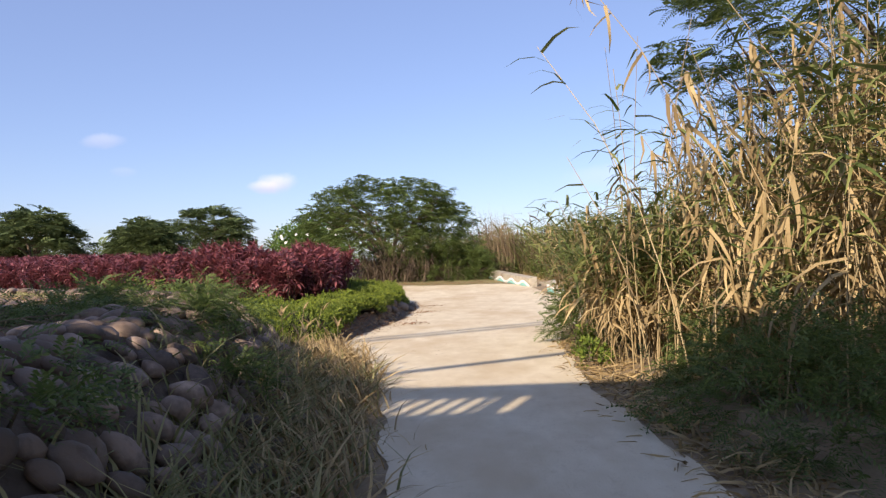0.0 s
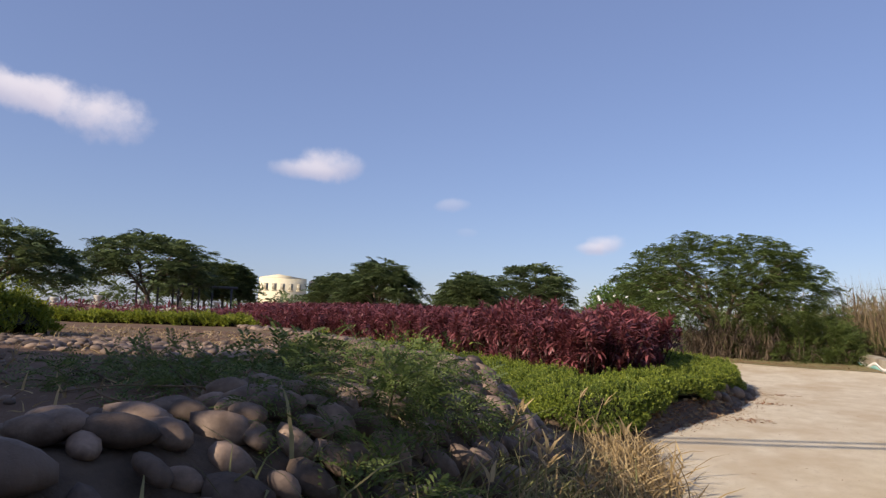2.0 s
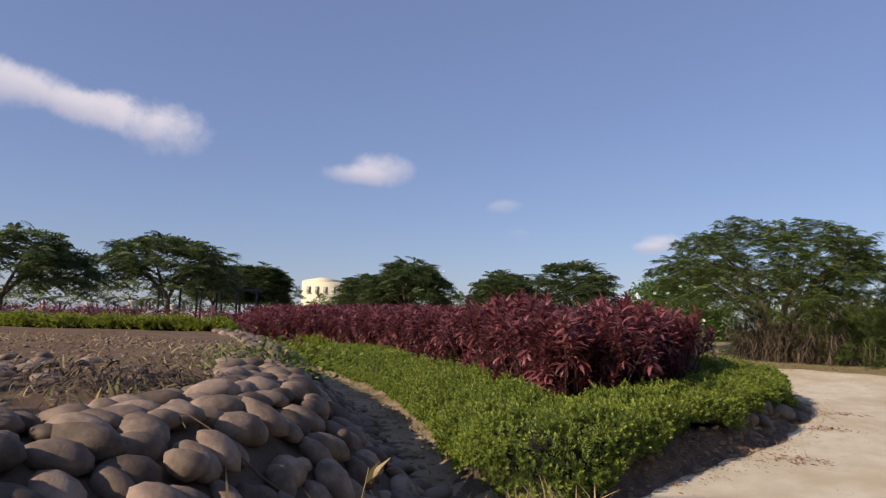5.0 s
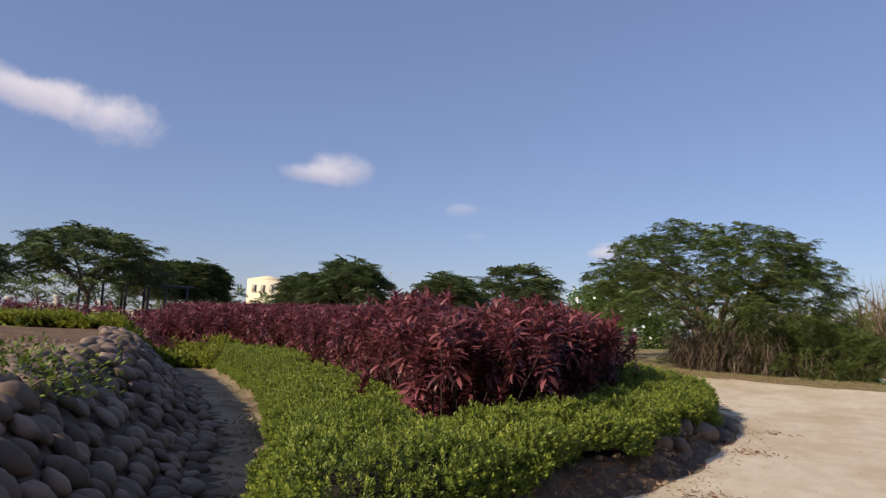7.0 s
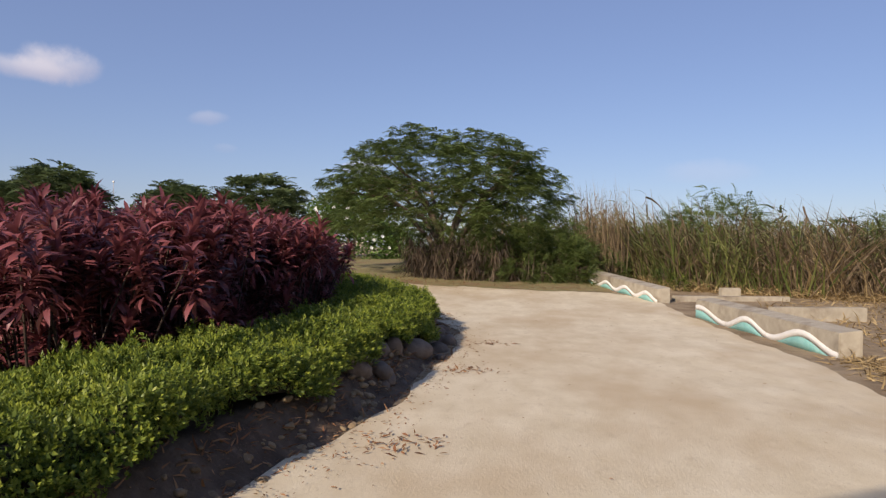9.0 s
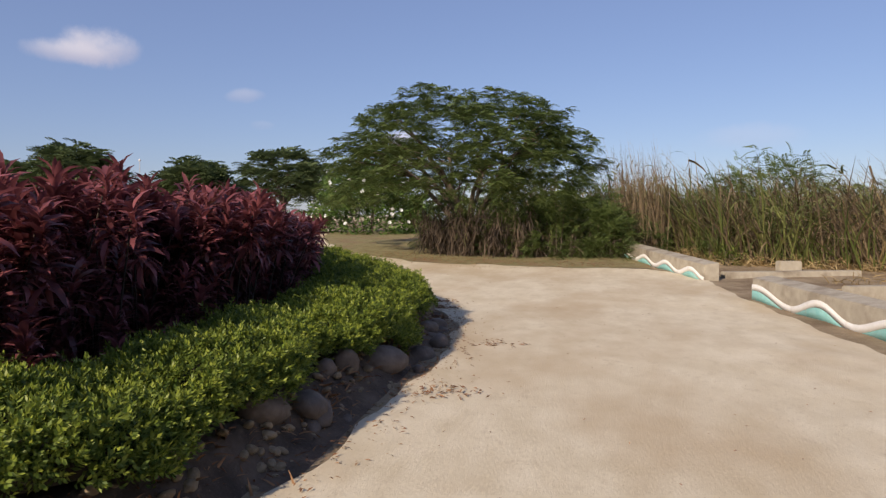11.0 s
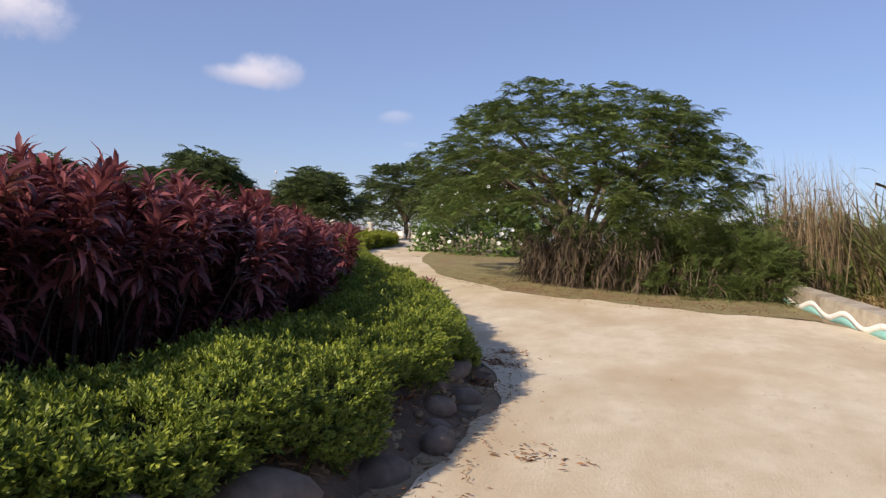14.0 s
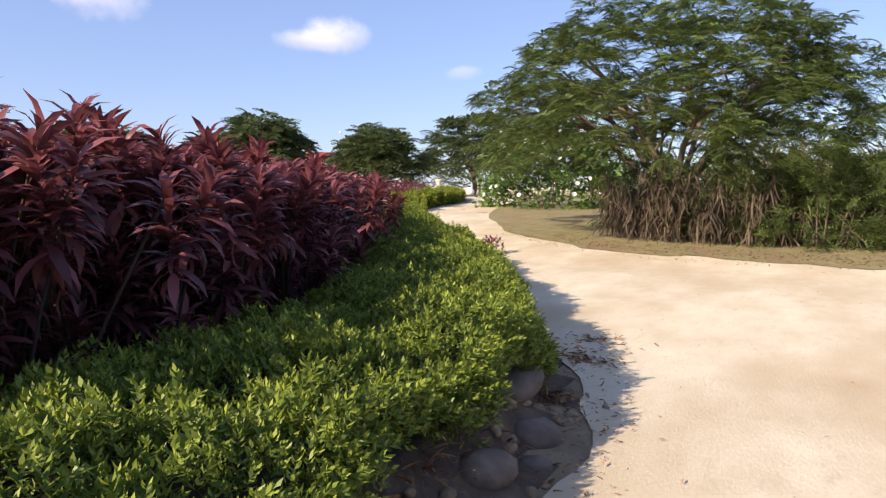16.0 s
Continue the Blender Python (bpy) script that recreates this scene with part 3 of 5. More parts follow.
def bush(name, x, y, wx, wy, tall, label, mat_, n, leaf, tmpl, category="shrub", seed=2, stems=8, clump=0.16, droop=0.0, low=0.0):
    """A loose shrub: thin stems from the ground and leaves gathered in clumps at their ends."""
    global RNG
    RNG = np.random.default_rng(seed)
    root = tagged(new(name), label, category)
    z0 = ground_at(x, y) - 0.03
    root.location = (x, y, z0)
    ends = []
    for i in range(stems):
        q = unit(1, 0.05)[0]
        e = q * np.array([wx / 2, wy / 2, tall]) * RNG.uniform(0.7, 0.98)
        b = np.array([q[0] * wx * 0.12, q[1] * wy * 0.12, 0])
        m = (b + e) / 2 + np.array([0, 0, 0.12 * tall])
        part("stem", mesh_of("stem", *tube([b, m, e], [0.012 + 0.004 * tall, 0.008 + 0.003 * tall, 0.004], 4), M_BARK), root)
        ends += [e, m, (m + e) / 2]
    nc = max(8, n // 22)
    q = unit(nc, low)
    c = q * np.array([wx / 2, wy / 2, tall * 0.92]) * RNG.uniform(0.45, 1.0, nc)[:, None] ** 0.6
    c = np.concatenate([c, np.array(ends)])
    c = np.repeat(c, max(1, n // len(c)), 0)
    at = c + RNG.normal(0, clump, c.shape) * np.array([1, 1, 0.7]) * (wx + wy) / 4
    at[:, 2] = np.maximum(at[:, 2], 0.03)
    d = at * np.array([1, 1, 0.5]) / (np.linalg.norm(at, axis=1)[:, None] + 1e-6) + RNG.normal(0, 0.5, at.shape) + np.array([0, 0, 0.25 - droop])
    part("foliage", mesh_of("foliage", *scatter(tmpl, at, d, leaf * RNG.uniform(0.65, 1.3, len(at)), RNG.uniform(-0.8, 0.8, len(at))), mat_), root)
    return root


def grass_patch(name, places, tall, label, mat_, width=0.012, spread=0.5, droop=0.9, category="grass", seed=4):
    """Loose blades at the given places, of kind stuff."""
    global RNG
    RNG = np.random.default_rng(seed)
    k = len(places)
    z = height(places[:, 0], places[:, 1])
    d = np.concatenate([RNG.normal(0, spread, (k, 2)), np.ones((k, 1))], 1)
    me = mesh_of(name, *scatter(ribbon(3, width / tall, droop), np.concatenate([places, z[:, None] - 0.02], 1), d, tall * RNG.uniform(0.4, 1.2, k), RNG.uniform(-1.5, 1.5, k)), mat_)
    return tagged(part(name, me), label, category, kind="stuff")


def in_box(n, x0, y0, x1, y1, seed):
    r = np.random.default_rng(seed)
    return np.stack([r.uniform(x0, x1, n), r.uniform(y0, y1, n)], -1)


def by_line(n, line, spread, seed):
    """Places strewn along a line on plan."""
    r = np.random.default_rng(seed)
    line = np.asarray(line, float)
    seg = np.r_[0, np.cumsum(np.linalg.norm(np.diff(line, axis=0), axis=1))]
    s = r.uniform(0, seg[-1], n)
    return np.stack([np.interp(s, seg, line[:, 0]), np.interp(s, seg, line[:, 1])], -1) + r.normal(0, spread, (n, 2))


# low green hedge round the bed: along the path, and running back beside the dirt strip
HEDGE_OUT = [(-15.5, 24.0), (-9.5, 19.3), (-5.35, 15.05), (-3.9, 13.2), (-3.25, 12.35), (-2.7, 11.98), (-2.3, 12.15), (-2.12, 13.0), (-1.97, 14.5), (-1.68, 16.5), (-1.49, 18.6), (-1.35, 21.0), (-1.38, 22.9), (-1.88, 24.8), (-3.0, 27.1), (-4.7, 29.8), (-7.3, 33.4), (-10.2, 37.8)]
HEDGE_IN = [(-16.6, 26.6), (-12.2, 24.0), (-7.4, 19.6), (-4.6, 16.7), (-4.0, 15.9), (-3.7, 15.5), (-3.55, 15.45), (-3.4, 15.6), (-3.2, 16.0), (-2.95, 17.0), (-2.85, 18.6), (-2.85, 21.0), (-3.0, 22.4), (-3.5, 24.0), (-4.6, 26.4), (-6.2, 29.0), (-8.3, 32.2), (-11.4, 36.8)]
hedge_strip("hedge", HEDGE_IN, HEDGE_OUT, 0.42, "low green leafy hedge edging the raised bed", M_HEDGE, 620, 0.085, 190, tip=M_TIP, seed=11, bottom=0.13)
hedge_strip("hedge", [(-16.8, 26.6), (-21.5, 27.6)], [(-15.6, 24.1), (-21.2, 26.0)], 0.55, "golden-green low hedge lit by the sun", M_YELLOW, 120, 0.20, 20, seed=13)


# ---- maroon cordyline planting ----
CORD_LEAF = blade(3, 0.105, 0.95, 0.3, 0.42)


def rosette(seed):
    """Strap leaves whorled round a stem's end: the upper ones upright, the lower ones hanging."""
    global RNG
    RNG = np.random.default_rng(seed)
    out = []
    for lev, (k, lo, hi) in enumerate(((16, 0.5, 2.8), (15, 0.2, 1.8), (14, -0.1, 1.1), (12, -0.6, 0.5))):
        a = np.arange(k) * 2.4 + RNG.uniform(0, 6)
        d = np.stack([np.cos(a), np.sin(a), np.linspace(lo, hi, k)], -1) + RNG.normal(0, 0.24, (k, 3))
        at = np.stack([0 * a, 0 * a, np.linspace(-0.11, 0.02, k) - 0.12 * lev], -1)
        out.append(scatter(CORD_LEAF, at, d, RNG.uniform(0.15, 0.28, k), RNG.uniform(-0.5, 0.4, k)))
    return mesh_of("rosette", *joined(*out), M_CORD)


ROSETTES = [rosette(40 + i) for i in range(5)]
protos = []
rc = np.random.default_rng(77)
for i in range(6):
    root = tagged(new("cordyline"), "maroon cordyline shrub with strap leaves in the planting bed", "shrub", "cordylines in the raised bed")
    for j in range(8):
        b, h = rc.normal(0, 0.17, 2), 1.62 * ((0.80 + 0.19 * rc.uniform(0, 1)) if j > 3 else (0.26 + 0.60 * (j + rc.uniform(0, 1)) / 4))
        top = (b[0] * 2.3, b[1] * 2.3, h)
        st = part("stem", mesh_of("stem", *tube([(b[0], b[1], 0), (b[0] * 1.6, b[1] * 1.6, h * 0.5), top], [0.012, 0.010, 0.008], 4), M_STEM), root)
        rz = part("rosette", ROSETTES[(i + j) % 5], st, m=pose(*top, rc.uniform(-20, 20), rc.uniform(-20, 20), rc.uniform(0, 360)))
        rz["kind"] = "stuff"
    protos.append(root)
CORD_AREA = np.array([(-3.5, 15.5), (-3.15, 17.0), (-3.05, 19.0), (-3.05, 21.0), (-3.25, 22.6), (-3.85, 24.3), (-5.0, 26.6), (-6.6, 29.2), (-8.4, 31.6), (-12, 36), (-24, 42), (-31, 38), (-29, 31.5), (-21.5, 27.2), (-16.8, 26.7), (-12.2, 24.2), (-7.4, 19.8), (-4.1, 16.2)])
spots = []
for gyv in np.arange(14, 43, 0.40):
    for gxv in np.arange(-31, -2, 0.40):
        spots.append((gxv + rc.uniform(-0.19, 0.19), gyv + rc.uniform(-0.19, 0.19)))
spots = np.array(spots)
dist = signed(CORD_AREA, spots[:, 0], spots[:, 1])
keep = dist > 0.16
spots, dist = spots[keep], dist[keep] - 0.14
edge = dist < 0.95
order = np.argsort(np.where(edge, 0, 100) + np.hypot(spots[:, 0] + 1, spots[:, 1] - 17))
NEAR_CORD, FAR_CORD = spots[order[:300]], spots[order[300:]]
for i, ((x, y), inside) in enumerate(zip(NEAR_CORD, dist[order[:300]])):
    m = pose(x, y, ground_at(x, y) - 0.03, 0, 0, rc.uniform(0, 360))
    if i < 6:
        c = protos[i]
        c.matrix_basis = m
    else:
        c = copy_thing(protos[i % 6], m)
    c.scale = (1, 1, rc.uniform(0.96, 1.08) * (0.84 + 0.19 * float(step(inside, 0.0, 0.8))) * (1.0 + 0.07 * float(step(y, 17.5, 20.0)) - 0.11 * float(step(y, 20.6, 22.5)) - 0.05 * float(step(y, 24.0, 28.0))))
# the rest of the planting, further in
RNG = np.random.default_rng(8)
k = 24
a = RNG.uniform(0, 6.28, (len(FAR_CORD), k))
base = np.repeat(np.concatenate([FAR_CORD, height(FAR_CORD[:, 0], FAR_CORD[:, 1])[:, None]], 1), k, 0)
at = base + np.stack([RNG.normal(0, 0.16, base.shape[0]), RNG.normal(0, 0.16, base.shape[0]), RNG.uniform(0.75, 1.5, base.shape[0])], -1)
d = np.stack([np.cos(a).ravel(), np.sin(a).ravel(), RNG.uniform(0.1, 1.7, base.shape[0])], -1)
tagged(part("cordyline_planting", mesh_of("cordyline_planting", *scatter(blade(2, 0.11, 0.7, 0.3), at, d, RNG.uniform(0.32, 0.5, len(at))), M_CORD)), "dense mass of maroon cordyline leaves", "shrub", kind="stuff")

# ---- the spreading tree with the reeds at its foot ----
FROND = frond(8, 0.25, 0.040, 1.1)
tree_thing(-2.85, 37.3, 5.65, 10.1, "spreading flame tree with feathery leaves and bare inner limbs", M_TREE, 14000, 0.35, FROND, 0.22, (-0.3, 0), 21, 0.17, 0.85, 10, fork_at=0.12, skirt=-0.30)

# ---- far trees ----
FAR_FROND = frond(5, 0.34, 0.08, 1.0)
for az, dist_, tall, wide, s in ((62.6, 52, 5.5, 11.0, 31), (51.9, 57, 6.1, 11.0, 32), (48.9, 84, 6.4, 6, 33), (47.0, 90, 6.6, 4.2, 34), (45.6, 90, 6.9, 3.6, 40), (44.3, 91, 6.4, 3.2, 42), (33.3, 61, 5.6, 7.5, 35), (36.2, 66, 4.2, 6.5, 38), (25.4, 59, 4.5, 5.5, 36), (20.1, 69.5, 6.4, 8.6, 37), (71, 55, 5.5, 9, 39)):
    a = radians(az)
    tree_thing(-math.sin(a) * dist_, 5 + math.cos(a) * dist_, tall, wide, "dark green spreading tree at the far side of the garden", M_TREE2, 1900, 0.92, FAR_FROND, 0.22, (0, 0), s, 0.2, 1.0, 6)

def cover(n, poly, seed):
    """Places inside an outline on plan."""
    poly = np.asarray(poly, float)
    r = np.random.default_rng(seed)
    p = np.stack([r.uniform(poly[:, 0].min(), poly[:, 0].max(), n * 4), r.uniform(poly[:, 1].min(), poly[:, 1].max(), n * 4)], -1)
    return p[signed(poly, p[:, 0], p[:, 1]) > 0][:n]


# ---- stone-faced bank ----
STONES = []
for i in range(5):
    bm = bmesh.new()
    bmesh.ops.create_icosphere(bm, subdivisions=2, radius=0.5)
    for v in bm.verts:
        v.co *= 1 + 0.26 * noise.noise(v.co * 1.7 + Vector((i * 7, 0, 0)))
        v.co.x, v.co.y, v.co.z = v.co.x, v.co.y * 0.70, v.co.z * 0.52
    me = bpy.data.meshes.new("stone")
    bm.to_mesh(me)
    bm.free()
    me.materials.append(M_STONE)
    me.polygons.foreach_set("use_smooth", np.ones(len(me.polygons), bool))
    STONES.append(me)


def stone_rows(line, rows, gap, seed, up=1.55):
    """Places of stones laid in rows up the bank, with the way up the slope."""
    r = np.random.default_rng(seed)
    line = np.asarray(line, float)
    seg = np.r_[0, np.cumsum(np.linalg.norm(np.diff(line, axis=0), axis=1))]
    out = []
    for j in range(rows):
        s = np.arange(0.05 + 0.5 * gap * (j % 2), seg[-1], gap)
        s = s + r.normal(0, gap * 0.16, len(s))
        x, y = np.interp(s, seg, line[:, 0]), np.interp(s, seg, line[:, 1])
        x2, y2 = np.interp(s + 0.6, seg, line[:, 0]), np.interp(s + 0.6, seg, line[:, 1])
        x1, y1 = np.interp(s - 0.6, seg, line[:, 0]), np.interp(s - 0.6, seg, line[:, 1])
        tx, ty = x2 - x1, y2 - y1
        n = np.hypot(tx, ty) + 1e-9
        off = 0.06 + (j + r.uniform(-0.25, 0.25, len(s))) * up / rows
        out.append(np.stack([x - ty / n * off, y + tx / n * off, -ty / n, tx / n], -1))
    return np.concatenate(out)


BOULDER_SHAPES = [me.copy() for me in STONES]
for me in BOULDER_SHAPES:
    me.materials[0] = M_BOULDER

rs = np.random.default_rng(3)
bank = tagged(new("stone_bank"), "bank faced with rounded grey-brown river stones", "stone bank", kind="structure")
BANK_LINE = TOE[(TOE[:, 1] > -1) & (TOE[:, 1] < 33) & (TOE[:, 0] > -31)]
BANK_LINE = np.concatenate([[(-0.95, 1.0)], BANK_LINE])
rows_ = stone_rows(BANK_LINE, 10, 0.225, 6, 1.95)
e = 0.05
hx = (height(rows_[:, 0] + e, rows_[:, 1]) - height(rows_[:, 0] - e, rows_[:, 1])) / (2 * e)
hy = (height(rows_[:, 0], rows_[:, 1] + e) - height(rows_[:, 0], rows_[:, 1] - e)) / (2 * e)
hz = height(rows_[:, 0], rows_[:, 1])
mats = []
for (x, y, ux, uy), a, b, z in zip(rows_, hx, hy, hz):
    nrm = Vector((-a, -b, 1)).normalized()
    upv = Vector((ux, uy, a * ux + b * uy)).normalized()
    turn = rs.normal(0.5, 0.45)
    side = nrm.cross(upv)
    ax = (upv * math.cos(turn) + side * math.sin(turn)).normalized()
    m = Matrix((ax, nrm.cross(ax), nrm)).transposed().to_4x4()
    sz = rs.uniform(0.17, 0.34)
    mats.append(Matrix.Translation(Vector((x, y, z)) + nrm * rs.uniform(0.0, 0.07)) @ m @ Matrix.Diagonal((sz, sz * rs.uniform(0.8, 1.1), sz * rs.uniform(0.8, 1.2), 1)))
pick = np.argsort(np.hypot(rows_[:, 0] + 1.5, rows_[:, 1] - 7.5))
for i in pick[:300]:
    part("stone", STONES[i % 5], bank, m=mats[i])


def stone_heap(name, places, label, parent=None, made_of=None, category="stones"):
    vs, fs, k = [], [], 0
    for i, m in enumerate(places):
        me = STONES[i % 5]
        co = np.empty(len(me.vertices) * 3)
        me.vertices.foreach_get("co", co)
        co = co.reshape(-1, 3) @ np.array(m.to_3x3()).T + np.array(m.translation)
        ix = np.empty(len(me.polygons) * 3, np.int32)
        me.polygons.foreach_get("vertices", ix)
        vs.append(co)
        fs.append(ix.reshape(-1, 3) + k)
        k += len(co)
    me = mesh_of(name, np.concatenate(vs), np.concatenate(fs), made_of or M_STONE2, True)
    ob = part(name, me, parent)
    ob["kind"] = "stuff"
    if parent is None:
        tagged(ob, label, category)
    return ob


M_STONE2 = material("river_stone_far", (0.105, 0.075, 0.055), (0.300, 0.220, 0.164), 9, 0.7, 0.3, 45, island=1, third=(0.10, 0.07, 0.05), third_scale=5)
stone_heap("stones", [mats[i] for i in pick[300:]], "", bank)
# stones lying in the hollow on top of the bank
hollow = []
for i in range(300):
    x, y = rs.normal(-8.2, 1.6), rs.normal(9.2, 0.7)
    if x > -5.0:
        continue
    sz = rs.uniform(0.12, 0.26)
    hollow.append(pose(x, y, ground_at(x, y) + 0.02, rs.uniform(-15, 15), rs.uniform(-15, 15), rs.uniform(0, 360)) @ Matrix.Diagonal((sz, sz, sz * 0.9, 1)))
stone_heap("loose_stones", hollow, "loose rounded stones strewn on the sandy bank top")
pebbles = []
for x, y in cover(900, [(-2.6, 3.5), (-3.1, 8.5), (-5.5, 11.5), (-12, 17.5), (-16, 14), (-10, 4)], 251):
    sz = rs.uniform(0.03, 0.11)
    pebbles.append(pose(x, y, ground_at(x, y) + 0.005, 0, 0, rs.uniform(0, 360)) @ Matrix.Diagonal((sz, sz, sz, 1)))
stone_heap("pebbles", pebbles, "small pebbles strewn over the sandy bank top")
clods = []
for x, y in np.concatenate([by_line(330, [(-2.3, 13.1), (-1.7, 14.8), (-1.45, 16.6), (-1.3, 18.4), (-1.25, 22.5), (-1.6, 24.6)], 0.13, 252), by_line(160, [(-3.2, 12.7), (-4.6, 13.9), (-8, 17.6)], 0.25, 253)]):
    sz = rs.uniform(0.03, 0.13)
    clods.append(pose(x, y, ground_at(x, y) + 0.004, rs.uniform(-30, 30), rs.uniform(-30, 30), rs.uniform(0, 360)) @ Matrix.Diagonal((sz, sz, sz, 1)))
stone_heap("soil_clods", clods, "lumps of dry brown soil on the bed slope", None, M_SAND, "soil")
# larger stones that hold the edge of the raised bed
r2 = np.random.default_rng(15)
edge_line = np.array([(-1.36, 18.0), (-1.32, 18.5), (-1.26, 19.0), (-1.14, 20), (-1.12, 21.4), (-1.18, 22.6), (-1.35, 23.6), (-1.75, 24.9)])
BOULDERS = ((-1.54, 19.2, 0.22, 0.26, 20), (-1.46, 19.55, 0.30, 0.36, 70), (-1.32, 20.3, 0.66, 0.42, 60), (-1.14, 21.32, 0.50, 0.34, 75), (-1.05, 22.1, 0.44, 0.38, 95))
for i, (x, y, long, tall_, turn) in enumerate(BOULDERS):
    ob = tagged(part("edging_stone", BOULDER_SHAPES[(i * 2 + 1) % 5]), "big rounded boulder half sunk in the soil under the hedge", "stone", "stones along the bed edge")
    ob.matrix_basis = pose(x, y, ground_at(x, y) + 0.01, 0, 0, turn) @ Matrix.Diagonal((long, long * 0.95, tall_ * 0.8 / 0.52, 1))
for i, s in enumerate(np.linspace(0, 1, 21)):
    big = i % 3 != 1
    x = np.interp(s, np.linspace(0, 1, 8), edge_line[:, 0]) + r2.normal(-0.10 if big else 0.06, 0.06)
    y = np.interp(s, np.linspace(0, 1, 8), edge_line[:, 1]) + r2.normal(0, 0.06)
    if min(math.hypot(x - bx, y - by) for bx, by, *_ in BOULDERS) < 0.42:
        continue
    sz = r2.uniform(0.36, 0.58) if big else r2.uniform(0.16, 0.28)
    ob = tagged(part("edging_stone", BOULDER_SHAPES[(i * 3) % 5]), "large rounded grey stone set under the hedge by the path" if big else "small rounded grey stone at the foot of the bed", "stone", "stones along the bed edge")
    ob.matrix_basis = pose(x, y, ground_at(x, y) + sz * 0.0, r2.uniform(-25, 25), r2.uniform(-25, 25), r2.uniform(50, 130)) @ Matrix.Diagonal((sz, sz * r2.uniform(0.75, 1.1), sz * r2.uniform(0.75, 1.1), 1))

# ---- reeds ----
def reeds(name, spots, tall, label, leaves=9, green=0.5, seed=5, leaf=0.55, stalk=0.012, lean=0.12, leaf_w=0.022, plume=0.0, dry=None, edge=None, culm=None):
    """Tall reeds: thin leaning stalks, strap leaves, dry ones hanging."""
    global RNG
    RNG = np.random.default_rng(seed)
    stalks, g_at, g_d, d_at, d_d, pl_at = [], [], [], [], [], []
    z0 = height(spots[:, 0], spots[:, 1])
    for (x, y), z in zip(spots, z0):
        h = tall * RNG.uniform(0.62, 1.08)
        if edge is not None:
            h *= (0.8 if RNG.uniform() < 0.05 else 0.45) + 0.55 * float(step(x - edge - 0.12 * (y - 5), 0.0, 2.2))
        b = RNG.normal(0, lean, 2)
        t = np.linspace(0, 1, 5)[:, None]
        path = np.array([x, y, z - 0.05]) + np.concatenate([b * t * h * 0.5 + b * t ** 2.5 * h * 0.7, t * h], 1)
        stalks.append(tube(path, np.linspace(stalk, stalk * 0.4, 5), 3))
        is_green = RNG.uniform() < green
        s = RNG.uniform(0.22 if not is_green else 0.4, 1.0, leaves)
        at = np.stack([np.interp(s, t[:, 0], path[:, q]) for q in range(3)], -1)
        a = RNG.uniform(0, 6.28, leaves)
        d = np.stack([np.cos(a), np.sin(a), RNG.uniform(0.2, 1.6, leaves) if is_green else RNG.uniform(-1.6, 0.9, leaves)], -1)
        dry_low = (s < 0.6) | (not is_green)
        d[dry_low, 2] -= 0.5
        g_at.append(at[~dry_low]), g_d.append(d[~dry_low]), d_at.append(at[dry_low]), d_d.append(d[dry_low])
        pl_at.append(path[-1])
    g_at, g_d, d_at, d_d = (np.concatenate(q) for q in (g_at, g_d, d_at, d_d))
    pieces = [(*joined(*stalks), culm or M_CULM)]
    if len(g_at):
        pieces.append((*scatter(ribbon(3, leaf_w / leaf, 1.3), g_at, g_d, leaf * RNG.uniform(0.6, 1.3, len(g_at))), M_REED))
    if len(d_at):
        pieces.append((*scatter(ribbon(3, leaf_w / leaf, 1.5), d_at, d_d, leaf * RNG.uniform(0.6, 1.3, len(d_at))), dry or M_DRY))
    if plume > 0:
        pl = np.repeat(np.array(pl_at), 8, 0)
        pieces.append((*scatter(ribbon(2, 0.04, 0.8), pl, np.stack([RNG.normal(0, 0.4, len(pl)), RNG.normal(0, 0.4, len(pl)), np.ones(len(pl))], -1), plume), M_DRY))
    return tagged(part(name, mesh_multi(name, pieces)), label, "reeds", kind="stuff")


reeds("dry_reeds", cover(640, [(2.9, 5.6), (2.5, 8.5), (3.2, 12.0), (4.0, 14.5), (8, 15), (9, 4)], 61), 4.5, "tall stand of dry golden reeds with hanging leaves beside the path", 21, 0.5, 62, 0.58, 0.011, 0.17, 0.020, edge=2.2)
reeds("arching_reeds", cover(9, [(2.3, 7.4), (2.2, 9.6), (2.9, 9.8), (2.9, 7.4)], 261), 4.3, "single green reeds arching above the stand", 10, 1.0, 262, 0.6, 0.010, 0.16, 0.020)
reeds("green_reeds", cover(300, [(2.1, 9.0), (2.4, 12.8), (3.4, 14.8), (4.5, 14), (3, 9)], 63), 2.2, "green and straw reeds leaning over the path edge", 18, 0.9, 64, 0.5, 0.006, 0.24, 0.018)
reeds("dry_reeds", cover(220, [(4.9, 14.5), (5.3, 20.0), (6.6, 22.6), (9, 22), (9, 14)], 65), 1.0, "low dry grass and reeds by the path edge", 9, 0.3, 66, 0.40, 0.005, 0.22, 0.012)
FIELD_NEAR = [(3.4, 37.5), (5.5, 34.6), (9, 33.6), (30, 30), (30, 40), (3.0, 43)]
FIELD_FAR = [(3.0, 43), (30, 40), (70, 40), (70, 62), (-4, 62), (-3, 46)]
reeds("field_reeds", cover(420, FIELD_NEAR, 67), 2.5, "leafy green and tawny reeds standing in the field", 12, 0.6, 68, 0.8, 0.006, 0.14, 0.022, dry=M_BROWN)
reeds("field_reeds", cover(420, FIELD_FAR, 69), 3.4, "far leafy reeds behind the field", 8, 0.6, 70, 1.0, 0.012, 0.12, 0.045, dry=M_BROWN)


